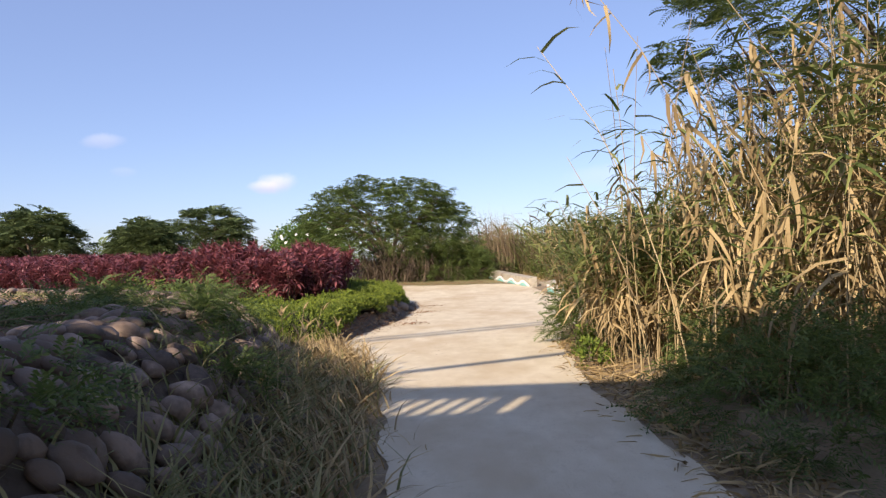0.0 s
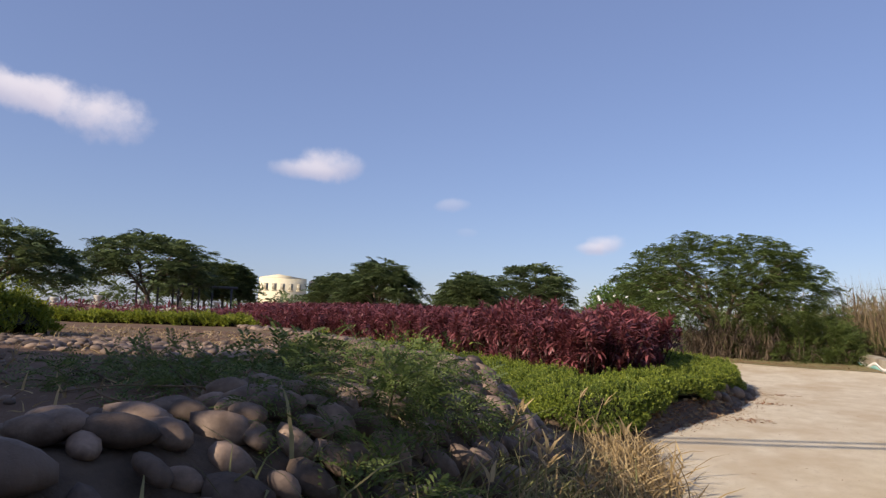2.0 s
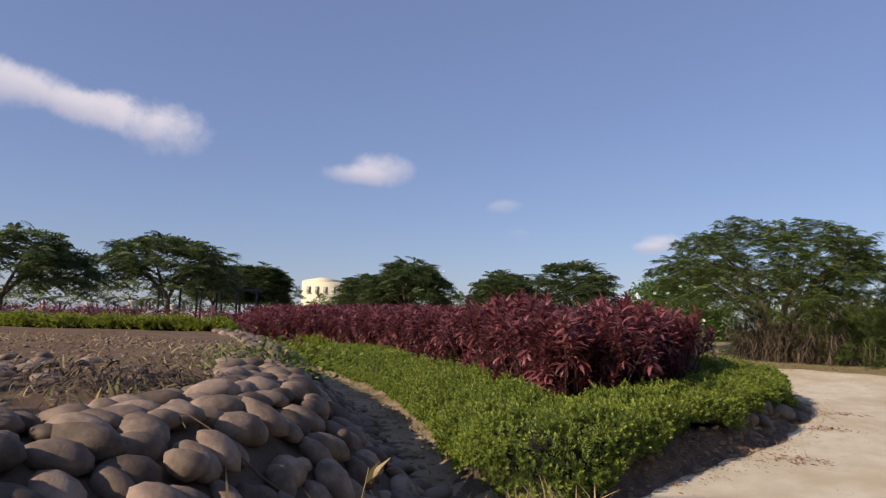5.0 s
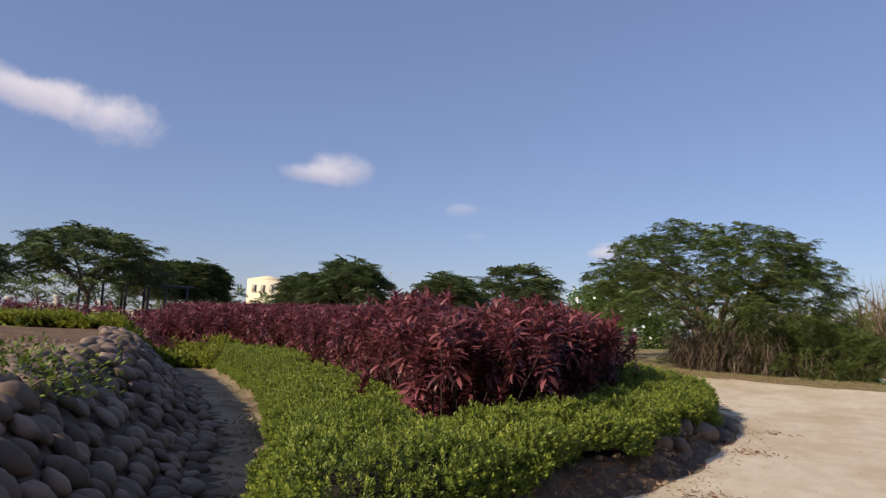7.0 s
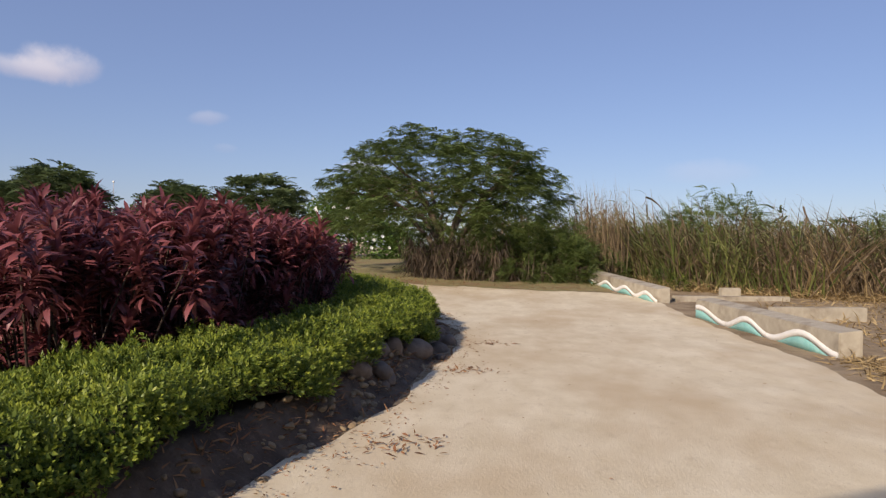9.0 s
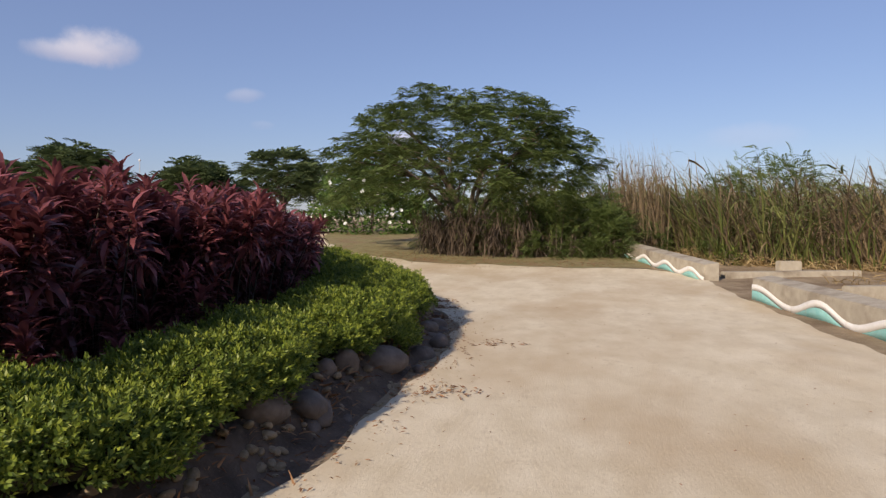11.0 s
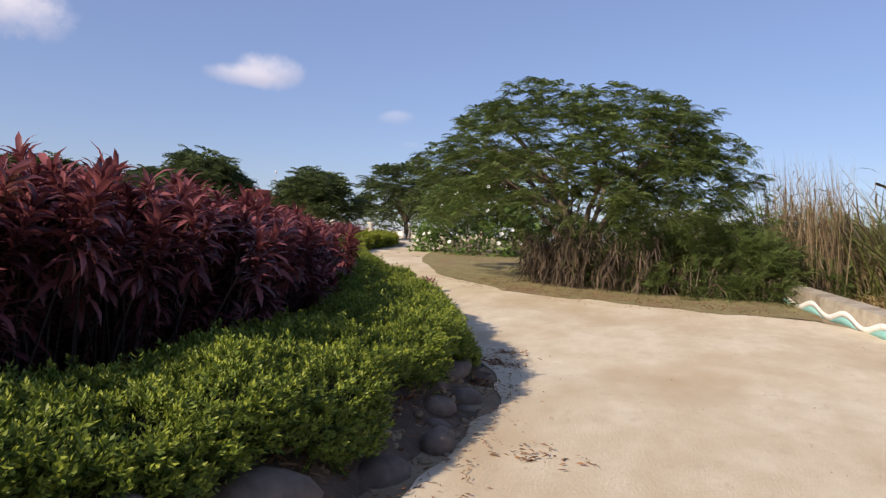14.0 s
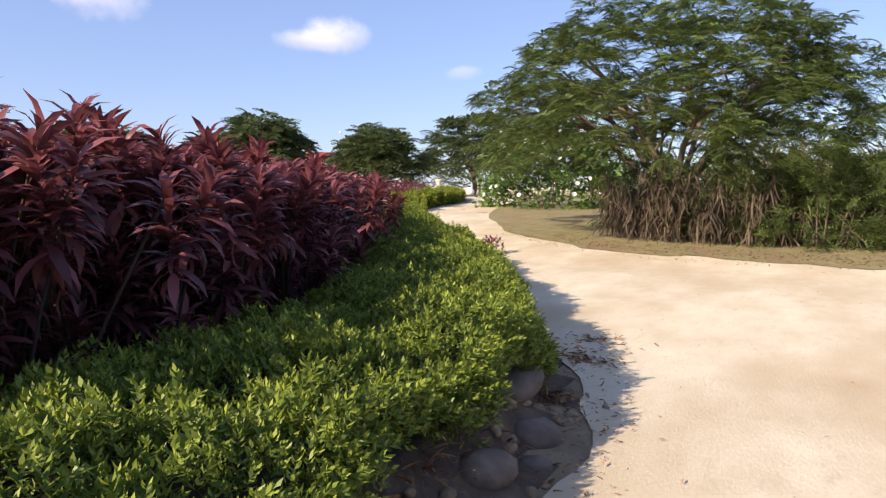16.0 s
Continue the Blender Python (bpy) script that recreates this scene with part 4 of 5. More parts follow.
def tall_grass(name, area, n, tall, label, mat_, width, seed, lump=0.0):
    """Tall grass growing in lumps from the ground."""
    q = cover(n * 2, area, seed)
    g = wavy(q[:, 0] * 0.45 + seed, q[:, 1] * 0.5)
    return grass_patch(name, q[g > lump][:n], tall, label, mat_, width, 0.26, 1.0, "grass", seed + 1)


tall_grass("field_grass", FIELD_NEAR, 9000, 3.3, "tawny tall grass of the field", M_BROWN, 0.020, 201, -0.9)
tall_grass("field_grass", FIELD_NEAR, 7000, 3.0, "green tall grass in drifts of the field", M_REED, 0.022, 203, 0.02)
tall_grass("field_grass", FIELD_NEAR, 2200, 3.6, "straw-yellow tall grass in patches of the field", M_DRY, 0.018, 205, 0.18)
tall_grass("field_grass", FIELD_FAR, 4500, 3.1, "tawny tall grass in the far field", M_BROWN, 0.045, 207, -0.9)
tall_grass("field_grass", FIELD_FAR, 3500, 2.9, "green tall grass in the far field", M_REED, 0.05, 209, 0.02)
grass_patch("field_fringe", by_line(2600, [(3.4, 37.6), (5.2, 34.9), (9, 33.8), (16, 32.4)], 0.3, 211), 0.7, "flattened straw at the edge of the reed field", M_DRY, 0.016, 0.8, 1.2, seed=212)
reeds("tall_reeds", cover(60, [(2.2, 36.2), (3.6, 36.0), (4.0, 38.2), (2.0, 38.4)], 71), 3.3, "tall dry upright reeds beside the spreading tree", 9, 0.12, 72, 0.6, 0.005, 0.05, 0.012, dry=M_BROWN)
grass_patch("tall_canes", cover(420, [(2.0, 36.2), (3.7, 36.0), (4.2, 38.2), (2.0, 38.4)], 73), 3.2, "fine pale upright canes massed beside the spreading tree", M_BROWN, 0.010, 0.085, 0.35, "reeds", 75)
grass_patch("tall_canes", cover(110, [(2.2, 36.4), (3.5, 36.2), (4.0, 38.0), (2.2, 38.2)], 77), 3.5, "thin straw-coloured canes among the brown ones", M_CULM, 0.006, 0.07, 0.3, "reeds", 79)
reeds("withered_reeds", cover(260, [(-4.4, 36.3), (-2.6, 35.4), (-0.4, 35.4), (-0.4, 37.2), (-4.0, 37.6)], 73), 1.65, "withered brown reeds under the spreading tree", 18, 0.10, 74, 0.6, 0.004, 0.28, 0.014, dry=M_WITHER, culm=M_WITHER)
reeds("withered_reeds", cover(130, [(-0.6, 35.4), (2.4, 35.8), (3.2, 36.4), (2.2, 37.2), (-0.6, 37.2)], 373), 1.2, "low withered reeds among the shrubs", 14, 0.3, 374, 0.5, 0.004, 0.25, 0.014, dry=M_WITHER, culm=M_WITHER)
reeds("shore_reeds", cover(260, [(9, 12), (30, 12), (30, 30), (9, 30)], 75), 2.2, "reeds beyond the low walls", 9, 0.5, 76, 0.8, 0.010, 0.14, 0.026, dry=M_BROWN)

# ---- shrubs ----
SMALL_FROND = frond(6, 0.21, 0.042, 0.9)
for x, y, wx, wy, h, n, lf, s in ((3.0, 5.6, 2.4, 3.0, 1.15, 2400, 0.20, 81), (3.4, 7.6, 2.0, 2.2, 1.3, 1500, 0.20, 82), (2.35, 11.6, 1.3, 2.0, 1.35, 900, 0.22, 83), (-2.4, 6.5, 1.3, 2.3, 0.40, 1500, 0.14, 84), (-1.8, 5.6, 0.6, 0.9, 0.45, 260, 0.20, 85), (-3.6, 7.0, 1.2, 1.4, 0.36, 300, 0.22, 86), (-2.1, 3.2, 0.9, 1.2, 0.45, 300, 0.2, 87), (-3.3, 5.9, 1.4, 1.3, 0.26, 420, 0.16, 98), (-4.2, 6.2, 1.3, 1.4, 0.24, 320, 0.16, 99),
                                 (-0.7, 36.5, 3.2, 1.8, 2.9, 2000, 0.33, 88), (1.5, 36.2, 2.6, 1.8, 2.5, 1700, 0.33, 89), (-3.7, 38.6, 2.2, 2.0, 2.4, 1100, 0.33, 90), (-2.4, 37.0, 2.4, 1.4, 2.7, 900, 0.33, 96), (0.3, 35.7, 2.4, 1.3, 2.4, 1300, 0.30, 301), (2.0, 35.7, 1.8, 1.3, 2.0, 1000, 0.30, 302), (3.4, 36.4, 1.2, 1.0, 1.3, 350, 0.28, 303), (5.0, 35.4, 1.2, 1.0, 0.9, 300, 0.22, 91), (6.5, 38.6, 3.2, 2.4, 2.9, 1100, 0.42, 92), (13, 37, 4.5, 3.0, 3.1, 900, 0.45, 93), (9, 44, 6, 4, 4.1, 900, 0.55, 94), (20, 40, 6, 4, 3.8, 900, 0.5, 95)):
    bush("shrub", x, y, wx, wy, h, "feathery dark green shrub of lead-tree leaves", M_TREE, n, lf, SMALL_FROND, seed=s, clump=0.13, droop=0.15)
for x, y, w_, h, s in ((2.0, 9.3, 0.55, 0.42, 101), (2.15, 10.3, 0.6, 0.5, 102), (5.2, 34.6, 0.9, 0.7, 103)):
    bush("shrub", x, y, w_, w_, h, "small bright green leafy weed", M_HEDGE, 420, 0.065, oval_leaf(0.3), seed=s)
bush("shrub", -5.4, 12.0, 1.9, 1.1, 0.30, "low green weed sprawling on the crest of the bank", M_HEDGE, 900, 0.06, oval_leaf(0.25), seed=106)
bush("shrub", -4.6, 9.6, 1.7, 1.5, 0.15, "tangle of dry brown creeper lying on the stones", M_WITHER, 1300, 0.12, ribbon(3, 0.05, 1.6), seed=108, stems=14)
bush("shrub", -5.63, 32.65, 0.55, 0.55, 0.48, "small pinkish purple shrub at the end of the hedge", M_PINK, 260, 0.08, oval_leaf(0.3), seed=104)

# creeper covered bush with white flowers
vine = bush("flowering_bush", -8.9, 46.0, 6.2, 3.8, 4.3, "dense creeper-covered bush with white trumpet flowers", M_VINE, 9500, 0.18, oval_leaf(0.42), seed=105, clump=0.09)
fv, ff = turned([(0.01, -0.06), (0.02, -0.02), (0.05, 0.02), (0.085, 0.035)], 8)
FLOWER = mesh_of("flower", fv, ff, M_PETAL, True)
rf = np.random.default_rng(9)
for i in range(28):
    a, zz = rf.uniform(-2.9, -0.6), rf.uniform(0.08, 0.8)
    r = math.sqrt(max(0, 1 - (zz * 0.9) ** 2))
    part("flower", FLOWER, vine, m=pose(3.15 * r * math.cos(a), 1.98 * r * math.sin(a), 3.9 * zz, 60, 0, math.degrees(a) + 90) @ Matrix.Diagonal((1.1, 1.1, 1.1, 1)))

# ---- hanging boughs over the reeds ----
tree_thing(7.3, 9.6, 6.6, 7.4, "lead tree with feathery boughs hanging over the reeds", M_TREE, 3800, 0.34, FROND, 0.55, (-0.4, 0.2), 111, 0.12, 1.0, 7, fork_at=0.3)

# ---- grass and litter ----
grass_patch("verge_grass", by_line(2600, [(-1.0, 4.0), (-1.15, 7), (-1.45, 9), (-1.9, 10.8), (-2.0, 11.8)], 0.26, 121), 0.5, "straw-coloured and green grass on the path verge", M_DRY, 0.010, 0.35, 1.0, seed=122)
grass_patch("verge_grass", by_line(2600, [(-1.2, 3.0), (-1.4, 6), (-1.6, 8.6)], 0.3, 123), 0.5, "dark green verge grass at the foot of the bank", M_GRASS, 0.010, 0.35, 1.0, seed=124)
grass_patch("dry_straw", by_line(6500, [(2.05, 3.0), (2.0, 8), (2.25, 12), (3.6, 15.8), (4.9, 19.5), (5.3, 22.5)], 0.2, 125), 0.32, "fallen dry straw heaped at the path edge", M_DRY, 0.012, 1.3, 1.4, seed=126)
grass_patch("dry_straw", cover(2600, [(6.0, 22.5), (6.6, 31), (9, 33.4), (14, 32), (14, 20)], 127), 0.4, "dry straw grass beyond the low walls", M_DRY, 0.014, 0.9, 1.2, seed=128)
grass_patch("thin_grass", cover(7000, [(2.6, 34.0), (-2.6, 34.6), (-6.2, 37.0), (-9.2, 41.6), (-10.8, 46.5), (-6, 45), (-3, 39), (3, 37)], 129), 0.09, "thin short grass round the spreading tree", M_GRASS, 0.012, 0.9, 0.8, seed=130)
grass_patch("thin_grass", cover(5000, [(-3.0, 4.5), (-3.4, 9.5), (-6, 11.5), (-14, 17.5), (-20, 14), (-14, 5)], 131), 0.16, "sparse dry grass on the bank top", M_DRY, 0.008, 0.8, 0.9, seed=132)
grass_patch("thin_grass", by_line(900, [(-3.2, 8.6), (-4.8, 10.9), (-7.2, 13.0), (-9.7, 15.4)], 0.3, 133), 0.15, "tufts of weeds along the bank crest", M_GRASS, 0.010, 0.5, 0.9, seed=134)
RNG = np.random.default_rng(141)


def litter(name, places, size, label, mat_):
    z = height(places[:, 0], places[:, 1]) + 0.022 + RNG.uniform(0, 0.015, len(places))
    d = np.concatenate([RNG.normal(0, 1, (len(places), 2)), RNG.normal(0, 0.15, (len(places), 1))], 1)
    return tagged(part(name, mesh_of(name, *scatter(oval_leaf(0.13), np.concatenate([places, z[:, None]], 1), d, size * RNG.uniform(0.5, 1.4, len(places))), mat_)), label, "fallen leaves", kind="stuff")


litter("fallen_leaves", by_line(800, [(-1.9, 13.5), (-1.2, 15.6), (-0.95, 17.6), (-0.8, 20), (-0.8, 22), (-1.1, 24.2), (-1.7, 25.8)], 0.17, 142), 0.045, "brown fallen leaves swept along the hedge foot", M_LITTER)
for x, y, n in ((-1.65, 25.6, 150), (-1.6, 24.3, 170), (-1.75, 26.3, 90), (-0.75, 16.3, 70), (-0.5, 19.7, 60), (-0.35, 22.2, 50)):
    litter("leaf_pile", np.stack([RNG.normal(x, 0.17, n), RNG.normal(y, 0.15, n)], -1), 0.075, "small pile of reddish brown dry leaves on the path", M_LITTER)
litter("leaf_scatter", cover(260, [(-0.6, 8), (-0.5, 24), (-4, 33), (3.5, 33), (4.2, 20), (1.6, 10)], 143), 0.032, "scattered dry leaf bits on the path", M_LITTER)
litter("fallen_leaves", by_line(2200, [(2.6, 33.9), (-1.0, 34.1), (-3.4, 34.7), (-6.0, 36.6)], 0.55, 144), 0.06, "rusty leaf litter along the tree edge", M_LITTER)


lo_ = np.array([(2.9, 33.0), (-0.8, 33.3), (-3.7, 33.95), (-6.6, 36.2), (-9.6, 41.1), (-11.2, 46.4)])
li_ = np.array([(3.2, 38.0), (0.5, 38.5), (-1.5, 39.0), (-3.6, 41.5), (-5.0, 45.0), (-6.5, 50.0)])
k_, w_ = np.linspace(0, 1, 6), np.linspace(0, 1, 40)
u_ = np.linspace(0, 1, 14)[None]
wob = 0.18 * np.sin(w_ * 41) * np.sin(w_ * 17) + 0.08 * np.sin(w_ * 97)
lx_ = (np.interp(w_, k_, lo_[:, 0]))[:, None] * (1 - u_) + np.interp(w_, k_, li_[:, 0])[:, None] * u_
ly_ = (np.interp(w_, k_, lo_[:, 1]) + wob)[:, None] * (1 - u_) + np.interp(w_, k_, li_[:, 1])[:, None] * u_
tagged(part("lawn", draped("lawn", lx_, ly_, M_LAWN, 0.024)), "worn olive-brown lawn with leaf litter round the tree", "lawn", kind="structure")
# dry stalks standing in front of the bank, and curled dead roots on it
RNG = np.random.default_rng(221)
for i in range(16):
    x, y = RNG.uniform(-1.9, -1.15), RNG.uniform(5.6, 9.6)
    z, hh = ground_at(x, y), RNG.uniform(0.45, 0.95)
    b = RNG.normal(0, 0.16, 2)
    ob = tagged(new("dry_stalk"), "thin straw-coloured seed stalk by the bank", "weed", "dry stalks by the bank")
    ob.location = (x, y, z - 0.03)
    part("stalk", mesh_of("stalk", *tube([(0, 0, 0), (b[0] * 0.3, b[1] * 0.3, hh * 0.5), (b[0], b[1], hh)], [0.005, 0.004, 0.002], 4), M_CULM), ob)
    part("seed_head", mesh_of("seed_head", *scatter(ribbon(2, 0.10, 0.7), np.tile([b[0], b[1], hh - 0.06], (3, 1)), np.stack([RNG.normal(b[0], 0.3, 3), RNG.normal(b[1], 0.3, 3), np.ones(3)], -1), 0.15), M_DRY), ob)
for i in range(7):
    x, y = RNG.uniform(-3.0, -1.8), RNG.uniform(5, 11)
    a = RNG.uniform(0, 6.28)
    t = np.linspace(0, 1, 9)
    xs, ys = x + 0.5 * t * math.cos(a) + 0.12 * np.sin(t * 5 + i), y + 0.5 * t * math.sin(a) + 0.12 * np.cos(t * 4 + i)
    zs = height(xs, ys) + 0.07 + 0.05 * np.sin(t * np.pi)
    tagged(part("dead_root", mesh_of("dead_root", *tube(np.stack([xs, ys, zs], -1), np.linspace(0.006, 0.003, 9), 5), M_BROWN, True)), "curled dry root lying on the stones", "root", "dead roots on the bank")
grass_patch("bed_litter", by_line(3200, [(-2.3, 13.2), (-1.75, 14.8), (-1.45, 16.8), (-1.25, 18.8), (-1.2, 21), (-1.25, 23), (-1.75, 24.9)], 0.16, 231), 0.12, "dry twigs and leaf bits on the bed slope", M_LITTER, 0.008, 1.4, 0.8, seed=232)
grass_patch("strip_weeds", by_line(900, [(-3.0, 12.4), (-4.7, 14.0), (-8.2, 17.8), (-13, 22)], 0.22, 233), 0.14, "small weeds and twigs on the dirt strip", M_GRASS, 0.008, 0.9, 0.8, seed=234)
# added tree out of view, placed only to throw shade on the bank
tree_thing(-8.4, -0.6, 4.3, 6.0, "unseen tree added to cast shade over the bank", M_TREE2, 3600, 0.75, FAR_FROND, 0.3, (0, 0), 241, 0.22, 1.0, 7)

# ---- low culvert walls with a painted wave ----
def wave_wall(a, b, tall, thick, humps, label, name="low_wall", fill=None, swing=0.60):
    """A low concrete parapet; on its path side a white wave band over turquoise."""
    a, b = Vector(a), Vector(b)
    ln = (b - a).length
    ang = math.degrees(math.atan2(b.y - a.y, b.x - a.x))
    root = tagged(new(name), label, "low wall")
    root.matrix_basis = pose(a.x, a.y, 0, 0, 0, ang)
    za, zb = ground_at(a.x, a.y), ground_at(b.x, b.y)
    bm = bmesh.new()
    q = [(0, 0, za - 0.3), (ln, 0, zb - 0.3), (ln, 0, zb + tall * 0.92), (0, 0, za + tall)]
    fr_ = [bm.verts.new(v) for v in q]
    bk = [bm.verts.new((v[0], thick, v[2] + (0.05 if k > 1 else 0))) for k, v in enumerate(q)]
    bm.faces.new(fr_), bm.faces.new(bk[::-1])
    for k in range(4):
        bm.faces.new([fr_[k], bk[k], bk[(k + 1) % 4], fr_[(k + 1) % 4]])
    bmesh.ops.recalc_face_normals(bm, faces=bm.faces)
    bmesh.ops.bevel(bm, geom=bm.edges[:], offset=0.015, segments=2, affect="EDGES")
    me = bpy.data.meshes.new("body")
    bm.to_mesh(me)
    bm.free()
    me.materials.append(M_CONC)
    part("body", me, root)
    s0 = 0.0
    for part_no, wlen in enumerate(humps):
        n = 14
        t = np.linspace(0, 1, n)
        phase = 0.42 + 0.58 * t if part_no == 0 else t
        xs = (s0 + t * wlen) * ln
        gz = za + (zb - za) * xs / ln
        crest = gz + 0.07 + (tall * swing) * (0.5 - 0.5 * np.cos(2 * np.pi * phase))
        for nm, y0, lo, hi, mt in (("wave_band", -0.012, np.maximum(crest - 0.10, gz - 0.03), crest + 0.02, M_WHITE), ("wave_fill", -0.007, gz - 0.03 + 0 * t, np.maximum(crest - 0.09, gz - 0.02), fill or M_TURQ)):
            v = np.concatenate([np.stack([xs, y0 + 0 * t, lo], -1), np.stack([xs, y0 + 0 * t, hi], -1), np.stack([xs, 0.004 + 0 * t, hi], -1), np.stack([xs, 0.004 + 0 * t, lo], -1)])
            f = [(c * n + i, c * n + i + 1, ((c + 1) % 4) * n + i + 1, ((c + 1) % 4) * n + i) for c in range(4) for i in range(n - 1)]
            part(nm, mesh_of(nm, v, f, mt), root, "white painted wave band" if nm == "wave_band" else ("turquoise painted field"))
        s0 += wlen
    return root


wave_wall((4.17, 27.7), (5.0, 22.2), 0.43, 0.38, (0.28, 0.34, 0.38), "low concrete culvert wall with white and turquoise painted wave", swing=0.52)
wave_wall((2.35, 36.3), (3.84, 30.7), 0.42, 0.38, (0.2, 0.27, 0.27, 0.26), "low concrete culvert wall with faded white painted wave", fill=M_TURQ, swing=0.42)


def plain_wall(pts, tall, thick, label):
    a, b = Vector(pts[0]), Vector(pts[1])
    ln = (b - a).length
    z = min(ground_at(*pts[0]), ground_at(*pts[1]))
    ob = tagged(new("concrete_kerb"), label, "low wall")
    ob.matrix_basis = pose(a.x, a.y, z, 0, 0, math.degrees(math.atan2(b.y - a.y, b.x - a.x)))
    bm = bmesh.new()
    bmesh.ops.create_cube(bm, size=1)
    for v in bm.verts:
        v.co = Vector(((v.co.x + 0.5) * ln, v.co.y * thick, (v.co.z + 0.5) * (tall + 0.3) - 0.3))
    bmesh.ops.bevel(bm, geom=bm.edges[:], offset=0.02, segments=2, affect="EDGES")
    me = bpy.data.meshes.new("body")
    bm.to_mesh(me)
    bm.free()
    me.materials.append(M_CONC)
    part("body", me, ob)


plain_wall(((5.75, 27.4), (8.1, 28.2)), 0.34, 0.25, "rough grey concrete wall behind the painted one")
plain_wall(((4.45, 31.5), (8.0, 32.7)), 0.16, 0.3, "low weathered concrete kerb across the culvert")
plain_wall(((6.2, 33.2), (6.8, 33.35)), 0.28, 0.25, "broken concrete block among the reeds")

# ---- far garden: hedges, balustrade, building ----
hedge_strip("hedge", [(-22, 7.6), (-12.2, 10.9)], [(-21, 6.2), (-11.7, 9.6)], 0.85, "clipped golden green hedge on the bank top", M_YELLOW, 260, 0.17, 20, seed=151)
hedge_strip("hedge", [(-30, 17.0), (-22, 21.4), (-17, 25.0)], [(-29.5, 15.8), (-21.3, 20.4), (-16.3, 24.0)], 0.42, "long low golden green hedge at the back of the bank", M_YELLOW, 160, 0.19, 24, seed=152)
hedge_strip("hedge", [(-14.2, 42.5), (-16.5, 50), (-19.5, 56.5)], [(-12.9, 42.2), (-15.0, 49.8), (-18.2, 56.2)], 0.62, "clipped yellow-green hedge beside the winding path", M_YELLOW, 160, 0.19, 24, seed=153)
RNG = np.random.default_rng(154)
for line, n, zz in (([(-32, 19.5), (-23, 23.2), (-18, 26.5)], 2200, 0.7), ([(-16, 43.5), (-18.5, 50.5), (-21.5, 57)], 1600, 0.95), ([(-25, 9.0), (-17.5, 11.2)], 900, 1.1)):
    p = by_line(n, line, 0.45, 155)
    at = np.concatenate([p, (height(p[:, 0], p[:, 1]) + RNG.uniform(0.1, zz, n))[:, None]], 1)
    d = np.stack([RNG.normal(0, 1, n), RNG.normal(0, 1, n), RNG.uniform(0.1, 1.6, n)], -1)
    tagged(part("cordyline_row", mesh_of("cordyline_row", *scatter(blade(2, 0.11, 0.7, 0.3), at, d, RNG.uniform(0.28, 0.45, n)), M_CORD)), "row of maroon cordyline behind the clipped hedge", "shrub", kind="stuff")

WALL_LINE = np.array([(-18, 90), (-34, 86), (-52, 72), (-68, 54), (-78, 36)], float)
seg = np.r_[0, np.cumsum(np.linalg.norm(np.diff(WALL_LINE, axis=0), axis=1))]
POT = mesh_of("bowl", *turned([(0.02, 0.0), (0.22, 0.02), (0.30, 0.12), (0.24, 0.2), (0.46, 0.42), (0.55, 0.72), (0.50, 0.80), (0.42, 0.76), (0.02, 0.6)], 14), M_SHADED_WHITE, True)
PIER = mesh_of("pier", *box_vf(-0.3, -0.3, -0.4, 0.3, 0.3, 1.0), M_CONC)
stops = np.arange(1.0, seg[-1], 4.2)
for i, s in enumerate(stops):
    x, y = np.interp(s, seg, WALL_LINE[:, 0]), np.interp(s, seg, WALL_LINE[:, 1])
    g = ground_at(x, y)
    pot = tagged(part("garden_urn", POT), "white round garden urn on a pale pier", "urn", "urns on the garden wall")
    pot.location = (x, y, g + 1.0)
    pot.scale = (0.85, 0.85, 0.8)
    pier = tagged(part("wall_pier", PIER), "pale pier of the garden wall", "pier", "piers of the garden wall")
    pier.location = (x, y, g)
    s2 = min(s + 4.2, seg[-1])
    x2, y2 = np.interp(s2, seg, WALL_LINE[:, 0]), np.interp(s2, seg, WALL_LINE[:, 1])
    span = tagged(new("garden_wall"), "pale low garden wall with a sagging coping", "wall", "spans of the garden wall")
    ln = math.hypot(x2 - x, y2 - y)
    span.matrix_basis = pose(x, y, g, 0, 0, math.degrees(math.atan2(y2 - y, x2 - x)))
    t = np.linspace(0.4 / ln, 1 - 0.4 / ln, 9)
    sag = 0.80 - 0.25 * np.sin(np.pi * t)
    part("panel", mesh_of("panel", *joined(*[box_vf(t[j] * ln, -0.12, -0.3, t[j + 1] * ln, 0.12, (sag[j] + sag[j + 1]) / 2 - 0.09) for j in range(8)]), M_CONC), span)
    part("coping", mesh_of("coping", *tube(np.stack([t * ln, 0 * t, sag], -1), 0.14, 6), M_SHADED_WHITE), span)

# yellow hall far behind the trees
hall = tagged(new("hall"), "pale yellow hall with a shallow gable and a row of windows", "building")
hall.matrix_basis = pose(-95.1, 109.1, 1.3, 0, 0, 41)
part("wall", mesh_of("wall", *box_vf(0, 0, 0, 9.4, 14, 8.0), M_CREAM), hall)
gv = np.array([(-0.03, -0.03, 8.0), (9.43, -0.03, 8.0), (3.9, -0.03, 8.75), (3.7, -0.03, 8.75), (-0.03, 14.2, 8.0), (9.43, 14.2, 8.0), (3.9, 14.2, 8.75), (3.7, 14.2, 8.75)])
part("roof", mesh_of("roof", gv, [(0, 1, 2, 3), (4, 7, 6, 5), (0, 4, 5, 1), (1, 5, 6, 2), (2, 6, 7, 3), (0, 3, 7, 4)], M_CREAM), hall)
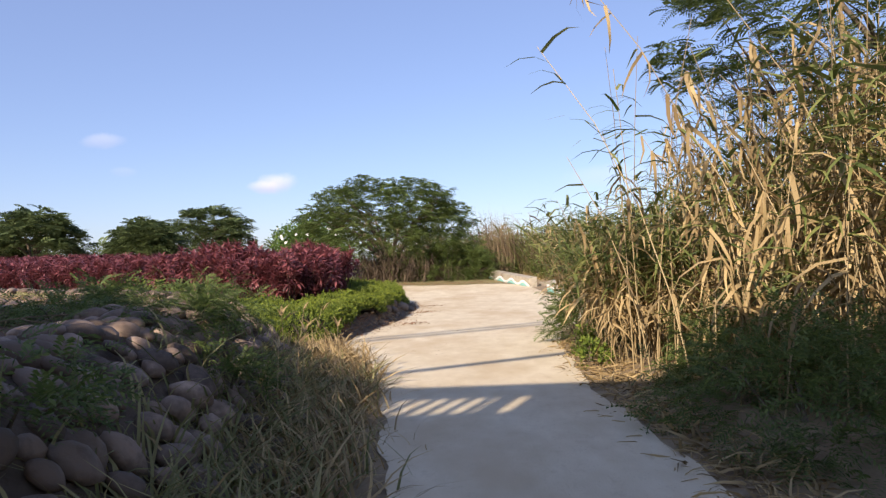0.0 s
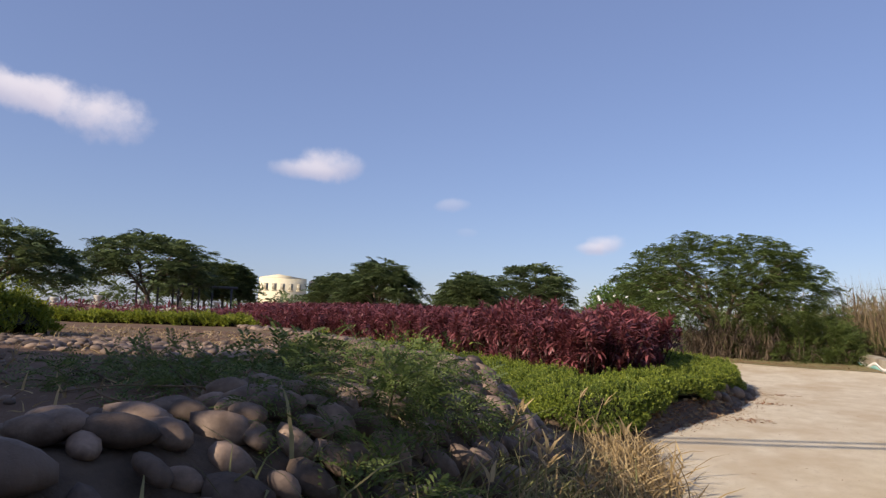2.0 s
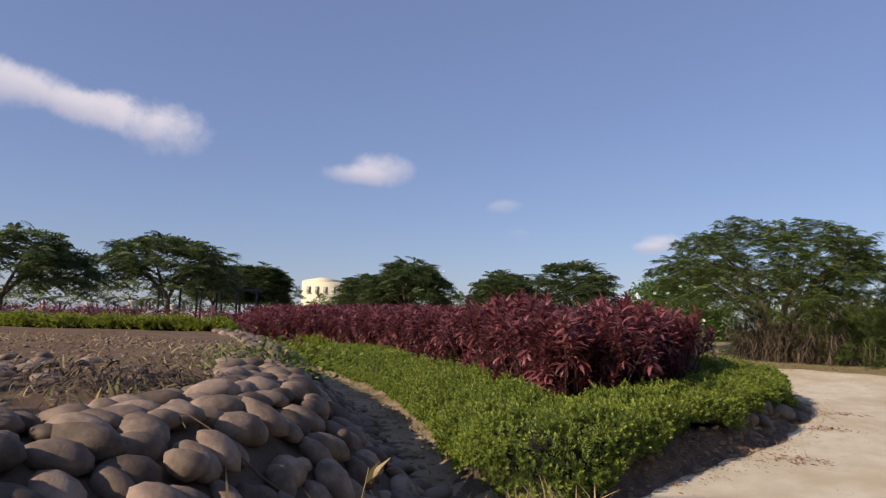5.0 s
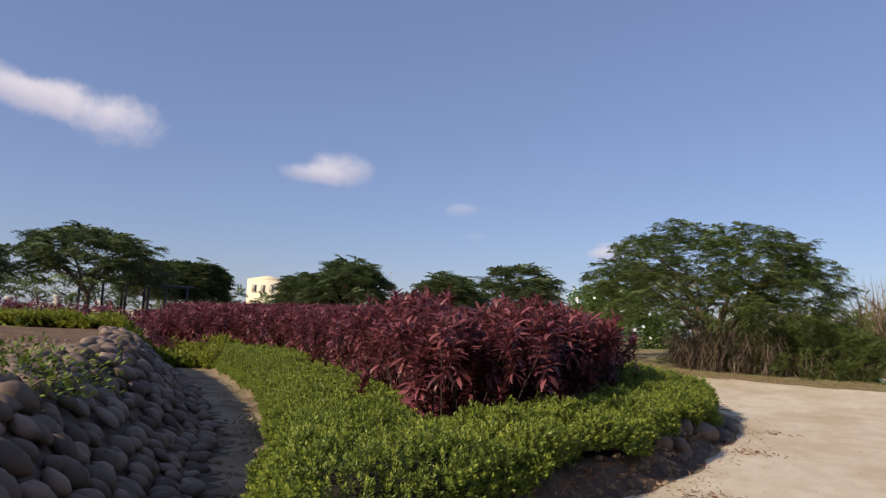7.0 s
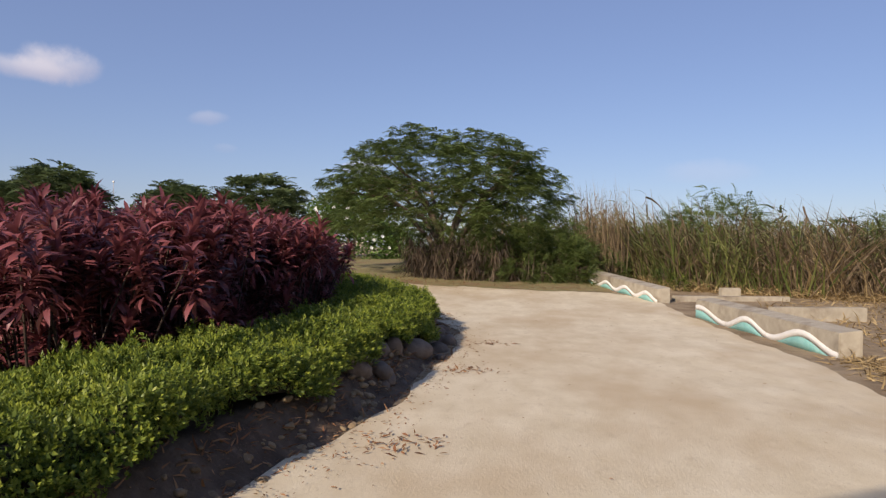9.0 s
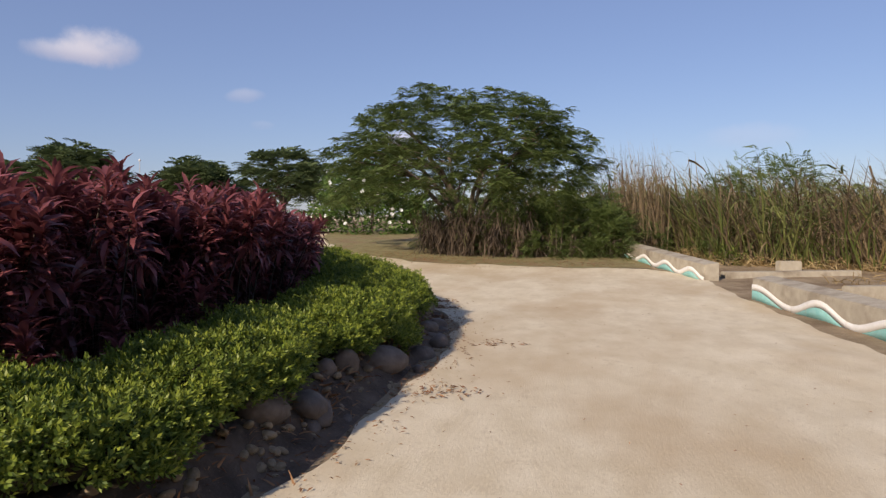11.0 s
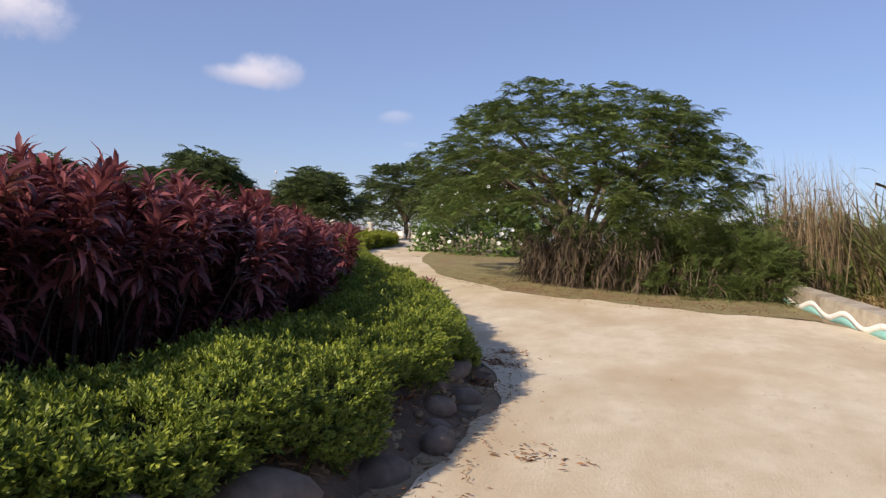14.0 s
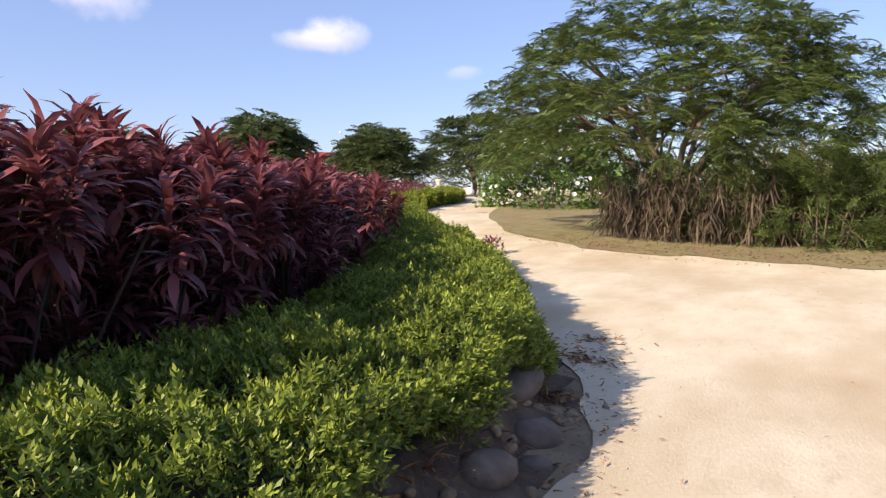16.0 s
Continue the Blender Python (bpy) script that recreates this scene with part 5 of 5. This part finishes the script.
for i in range(5):
    x0 = 0.9 + i * 1.65
    wd = part("window", mesh_of("window", *box_vf(x0, -0.05, 5.6, x0 + 0.85, 0.1, 6.9), M_PANE), hall)
    part("frame", mesh_of("frame", *joined(box_vf(x0 - 0.1, -0.12, 5.45, x0 + 0.95, 0.05, 5.6), box_vf(x0 + 0.38, -0.1, 5.6, x0 + 0.47, 0.05, 6.9)), M_CREAM), wd)
annex = tagged(new("annex"), "dark grey block beside the yellow hall", "building")
annex.matrix_basis = pose(-87.6, 116.4, 1.3, 0, 0, 42)
part("wall", mesh_of("wall", *box_vf(0, 0, 0, 2.2, 8, 8.0), M_DARK), annex)
house = tagged(new("house"), "low house with a red roof", "building")
house.matrix_basis = pose(-84.0, 120.6, 1.3, 0, 0, 42)
part("wall", mesh_of("wall", *box_vf(0, 0, 0, 7.5, 8, 6.4), M_CREAM), house)
part("roof", mesh_of("roof", *box_vf(-0.4, -0.4, 6.4, 7.9, 8.4, 7.9), M_ROOF), house)
house = tagged(new("house"), "reddish brown house behind the golden hedge", "building")
house.matrix_basis = pose(-62, 19.5, 1.3, 0, 0, 70)
part("wall", mesh_of("wall", *box_vf(0, 0, 0, 8, 8, 4.8), M_ROOF), house)


def lamp_post(x, y, tall, label):
    ob = tagged(new("street_lamp"), label, "street lamp")
    ob.location = (x, y, ground_at(x, y) - 0.05)
    part("pole", mesh_of("pole", *tube([(0, 0, 0), (0, 0, tall * 0.5), (0, 0, tall)], [0.06, 0.045, 0.03], 8), M_GREY, True), ob)
    part("lamp_head", mesh_of("lamp_head", *turned([(0.02, tall - 0.03), (0.10, tall), (0.13, tall + 0.09), (0.08, tall + 0.17), (0.02, tall + 0.2)], 10), M_WHITE, True), ob)


lamp_post(-38.5, 22.5, 4.2, "slim grey street lamp with a white head")
lamp_post(-45, 81, 6.6, "tall thin grey lamp pole between the far trees")
for az, dist_, h in ((52.5, 60, 2.4), (49.8, 62, 2.4)):
    a = radians(az)
    per = tagged(new("pergola"), "grey open pergola under the far trees", "pergola")
    per.matrix_basis = pose(-math.sin(a) * dist_, 5 + math.cos(a) * dist_, 1.4, 0, 0, 45)
    for i in range(4):
        part("post", mesh_of("post", *box_vf(i * 1.6 - 0.08, -0.08, 0, i * 1.6 + 0.08, 0.08, h), M_DARK), per)
    for yy in (-0.5, 0.5):
        part("beam", mesh_of("beam", *box_vf(-0.5, yy - 0.06, h, 5.3, yy + 0.06, h + 0.18), M_DARK), per)
for x, y in ((-22.2, 69.0), (-21.0, 69.4), (-23.4, 68.6)):
    ob = tagged(part("white_stone", STONES[0]), "whitewashed round stone at the path edge", "stone", "whitewashed stones")
    ob.data = STONES[0].copy()
    ob.data.materials[0] = M_WHITE
    ob.matrix_basis = pose(x, y, ground_at(x, y) + 0.28) @ Matrix.Diagonal((0.75, 1.0, 1.3, 1))

# distant belt of trees
RNG = np.random.default_rng(171)
az = RNG.uniform(radians(-75), radians(100), 4200)
dd = RNG.uniform(95, 125, 4200)
top = 4.2 + 1.1 * np.sin(az * 23) * np.sin(az * 9 + 1) + 0.8 * np.sin(az * 61)
at = np.stack([-np.sin(az) * dd, 5 + np.cos(az) * dd, 1.2 + np.maximum(top, 1.2) * RNG.uniform(0, 1, 4200) ** 0.7], -1)
tagged(part("distant_trees", mesh_of("distant_trees", *scatter(FAR_FROND, at, unit(4200, -0.2), RNG.uniform(1.2, 2.4, 4200)), M_TREE2)), "distant belt of dark green trees", "trees", kind="stuff")

# ---- footbridge over the path and the cables that shade it ----
bridge = tagged(new("footbridge"), "grey concrete footbridge overhead with an open railing", "footbridge")
DECK, REACH = 5.0, 1 / math.tan(SUN_EL)
FRONT = 6.68 + SUN_TO.y * REACH * DECK
RAIL = 1.42 / (-SUN_TO.y * REACH)
part("deck", mesh_of("deck", *box_vf(-24, FRONT - 9, DECK - 0.5, 9, FRONT, DECK), M_CONC), bridge)
part("top_rail", mesh_of("top_rail", *box_vf(-24, FRONT - 0.15, DECK + RAIL * 0.58, 9, FRONT, DECK + RAIL), M_CONC), bridge)
BAL = mesh_of("baluster", *box_vf(-0.035, -0.05, 0, 0.035, 0.05, RAIL * 0.58), M_CONC)
POSTM = mesh_of("post", *box_vf(-0.09, -0.07, 0, 0.09, 0.07, RAIL * 0.58), M_CONC)
SLIP = SUN_TO.x * REACH * DECK
part("end_panel", mesh_of("end_panel", *box_vf(0.58 + SLIP, FRONT - 0.12, DECK, 9, FRONT - 0.02, DECK + RAIL * 0.58), M_CONC), bridge)
for i in range(100):
    part("post" if i % 7 == 0 else "baluster", POSTM if i % 7 == 0 else BAL, bridge, m=Matrix.Translation((0.34 + SLIP - 0.2 * i, FRONT - 0.075, DECK)))
for x in (-22.0, 7.5):
    part("pillar", mesh_of("pillar", *tube([(x, FRONT - 4, -0.3), (x, FRONT - 4, 2), (x, FRONT - 4, DECK - 0.5)], 0.5, 14), M_CONC, True), bridge)
for z, p, q, r in ((6.3, (-0.84, 9.1), (1.72, 10.4), 0.07), (7.2, (-1.6, 13.0), (2.13, 15.0), 0.05), (7.2, (-1.6, 13.4), (2.13, 15.5), 0.045)):
    sh = np.array([-SUN_TO.x, -SUN_TO.y]) * z * REACH
    p, q = np.array(p) - sh, np.array(q) - sh
    dv = (q - p) / np.linalg.norm(q - p)
    t = np.linspace(-14, 12, 14)
    part("cable", mesh_of("cable", *tube(np.stack([p[0] + dv[0] * t, p[1] + dv[1] * t, z + 0.004 * (t ** 2)], -1), r, 6), M_DARK), bridge, "dark overhead cable")
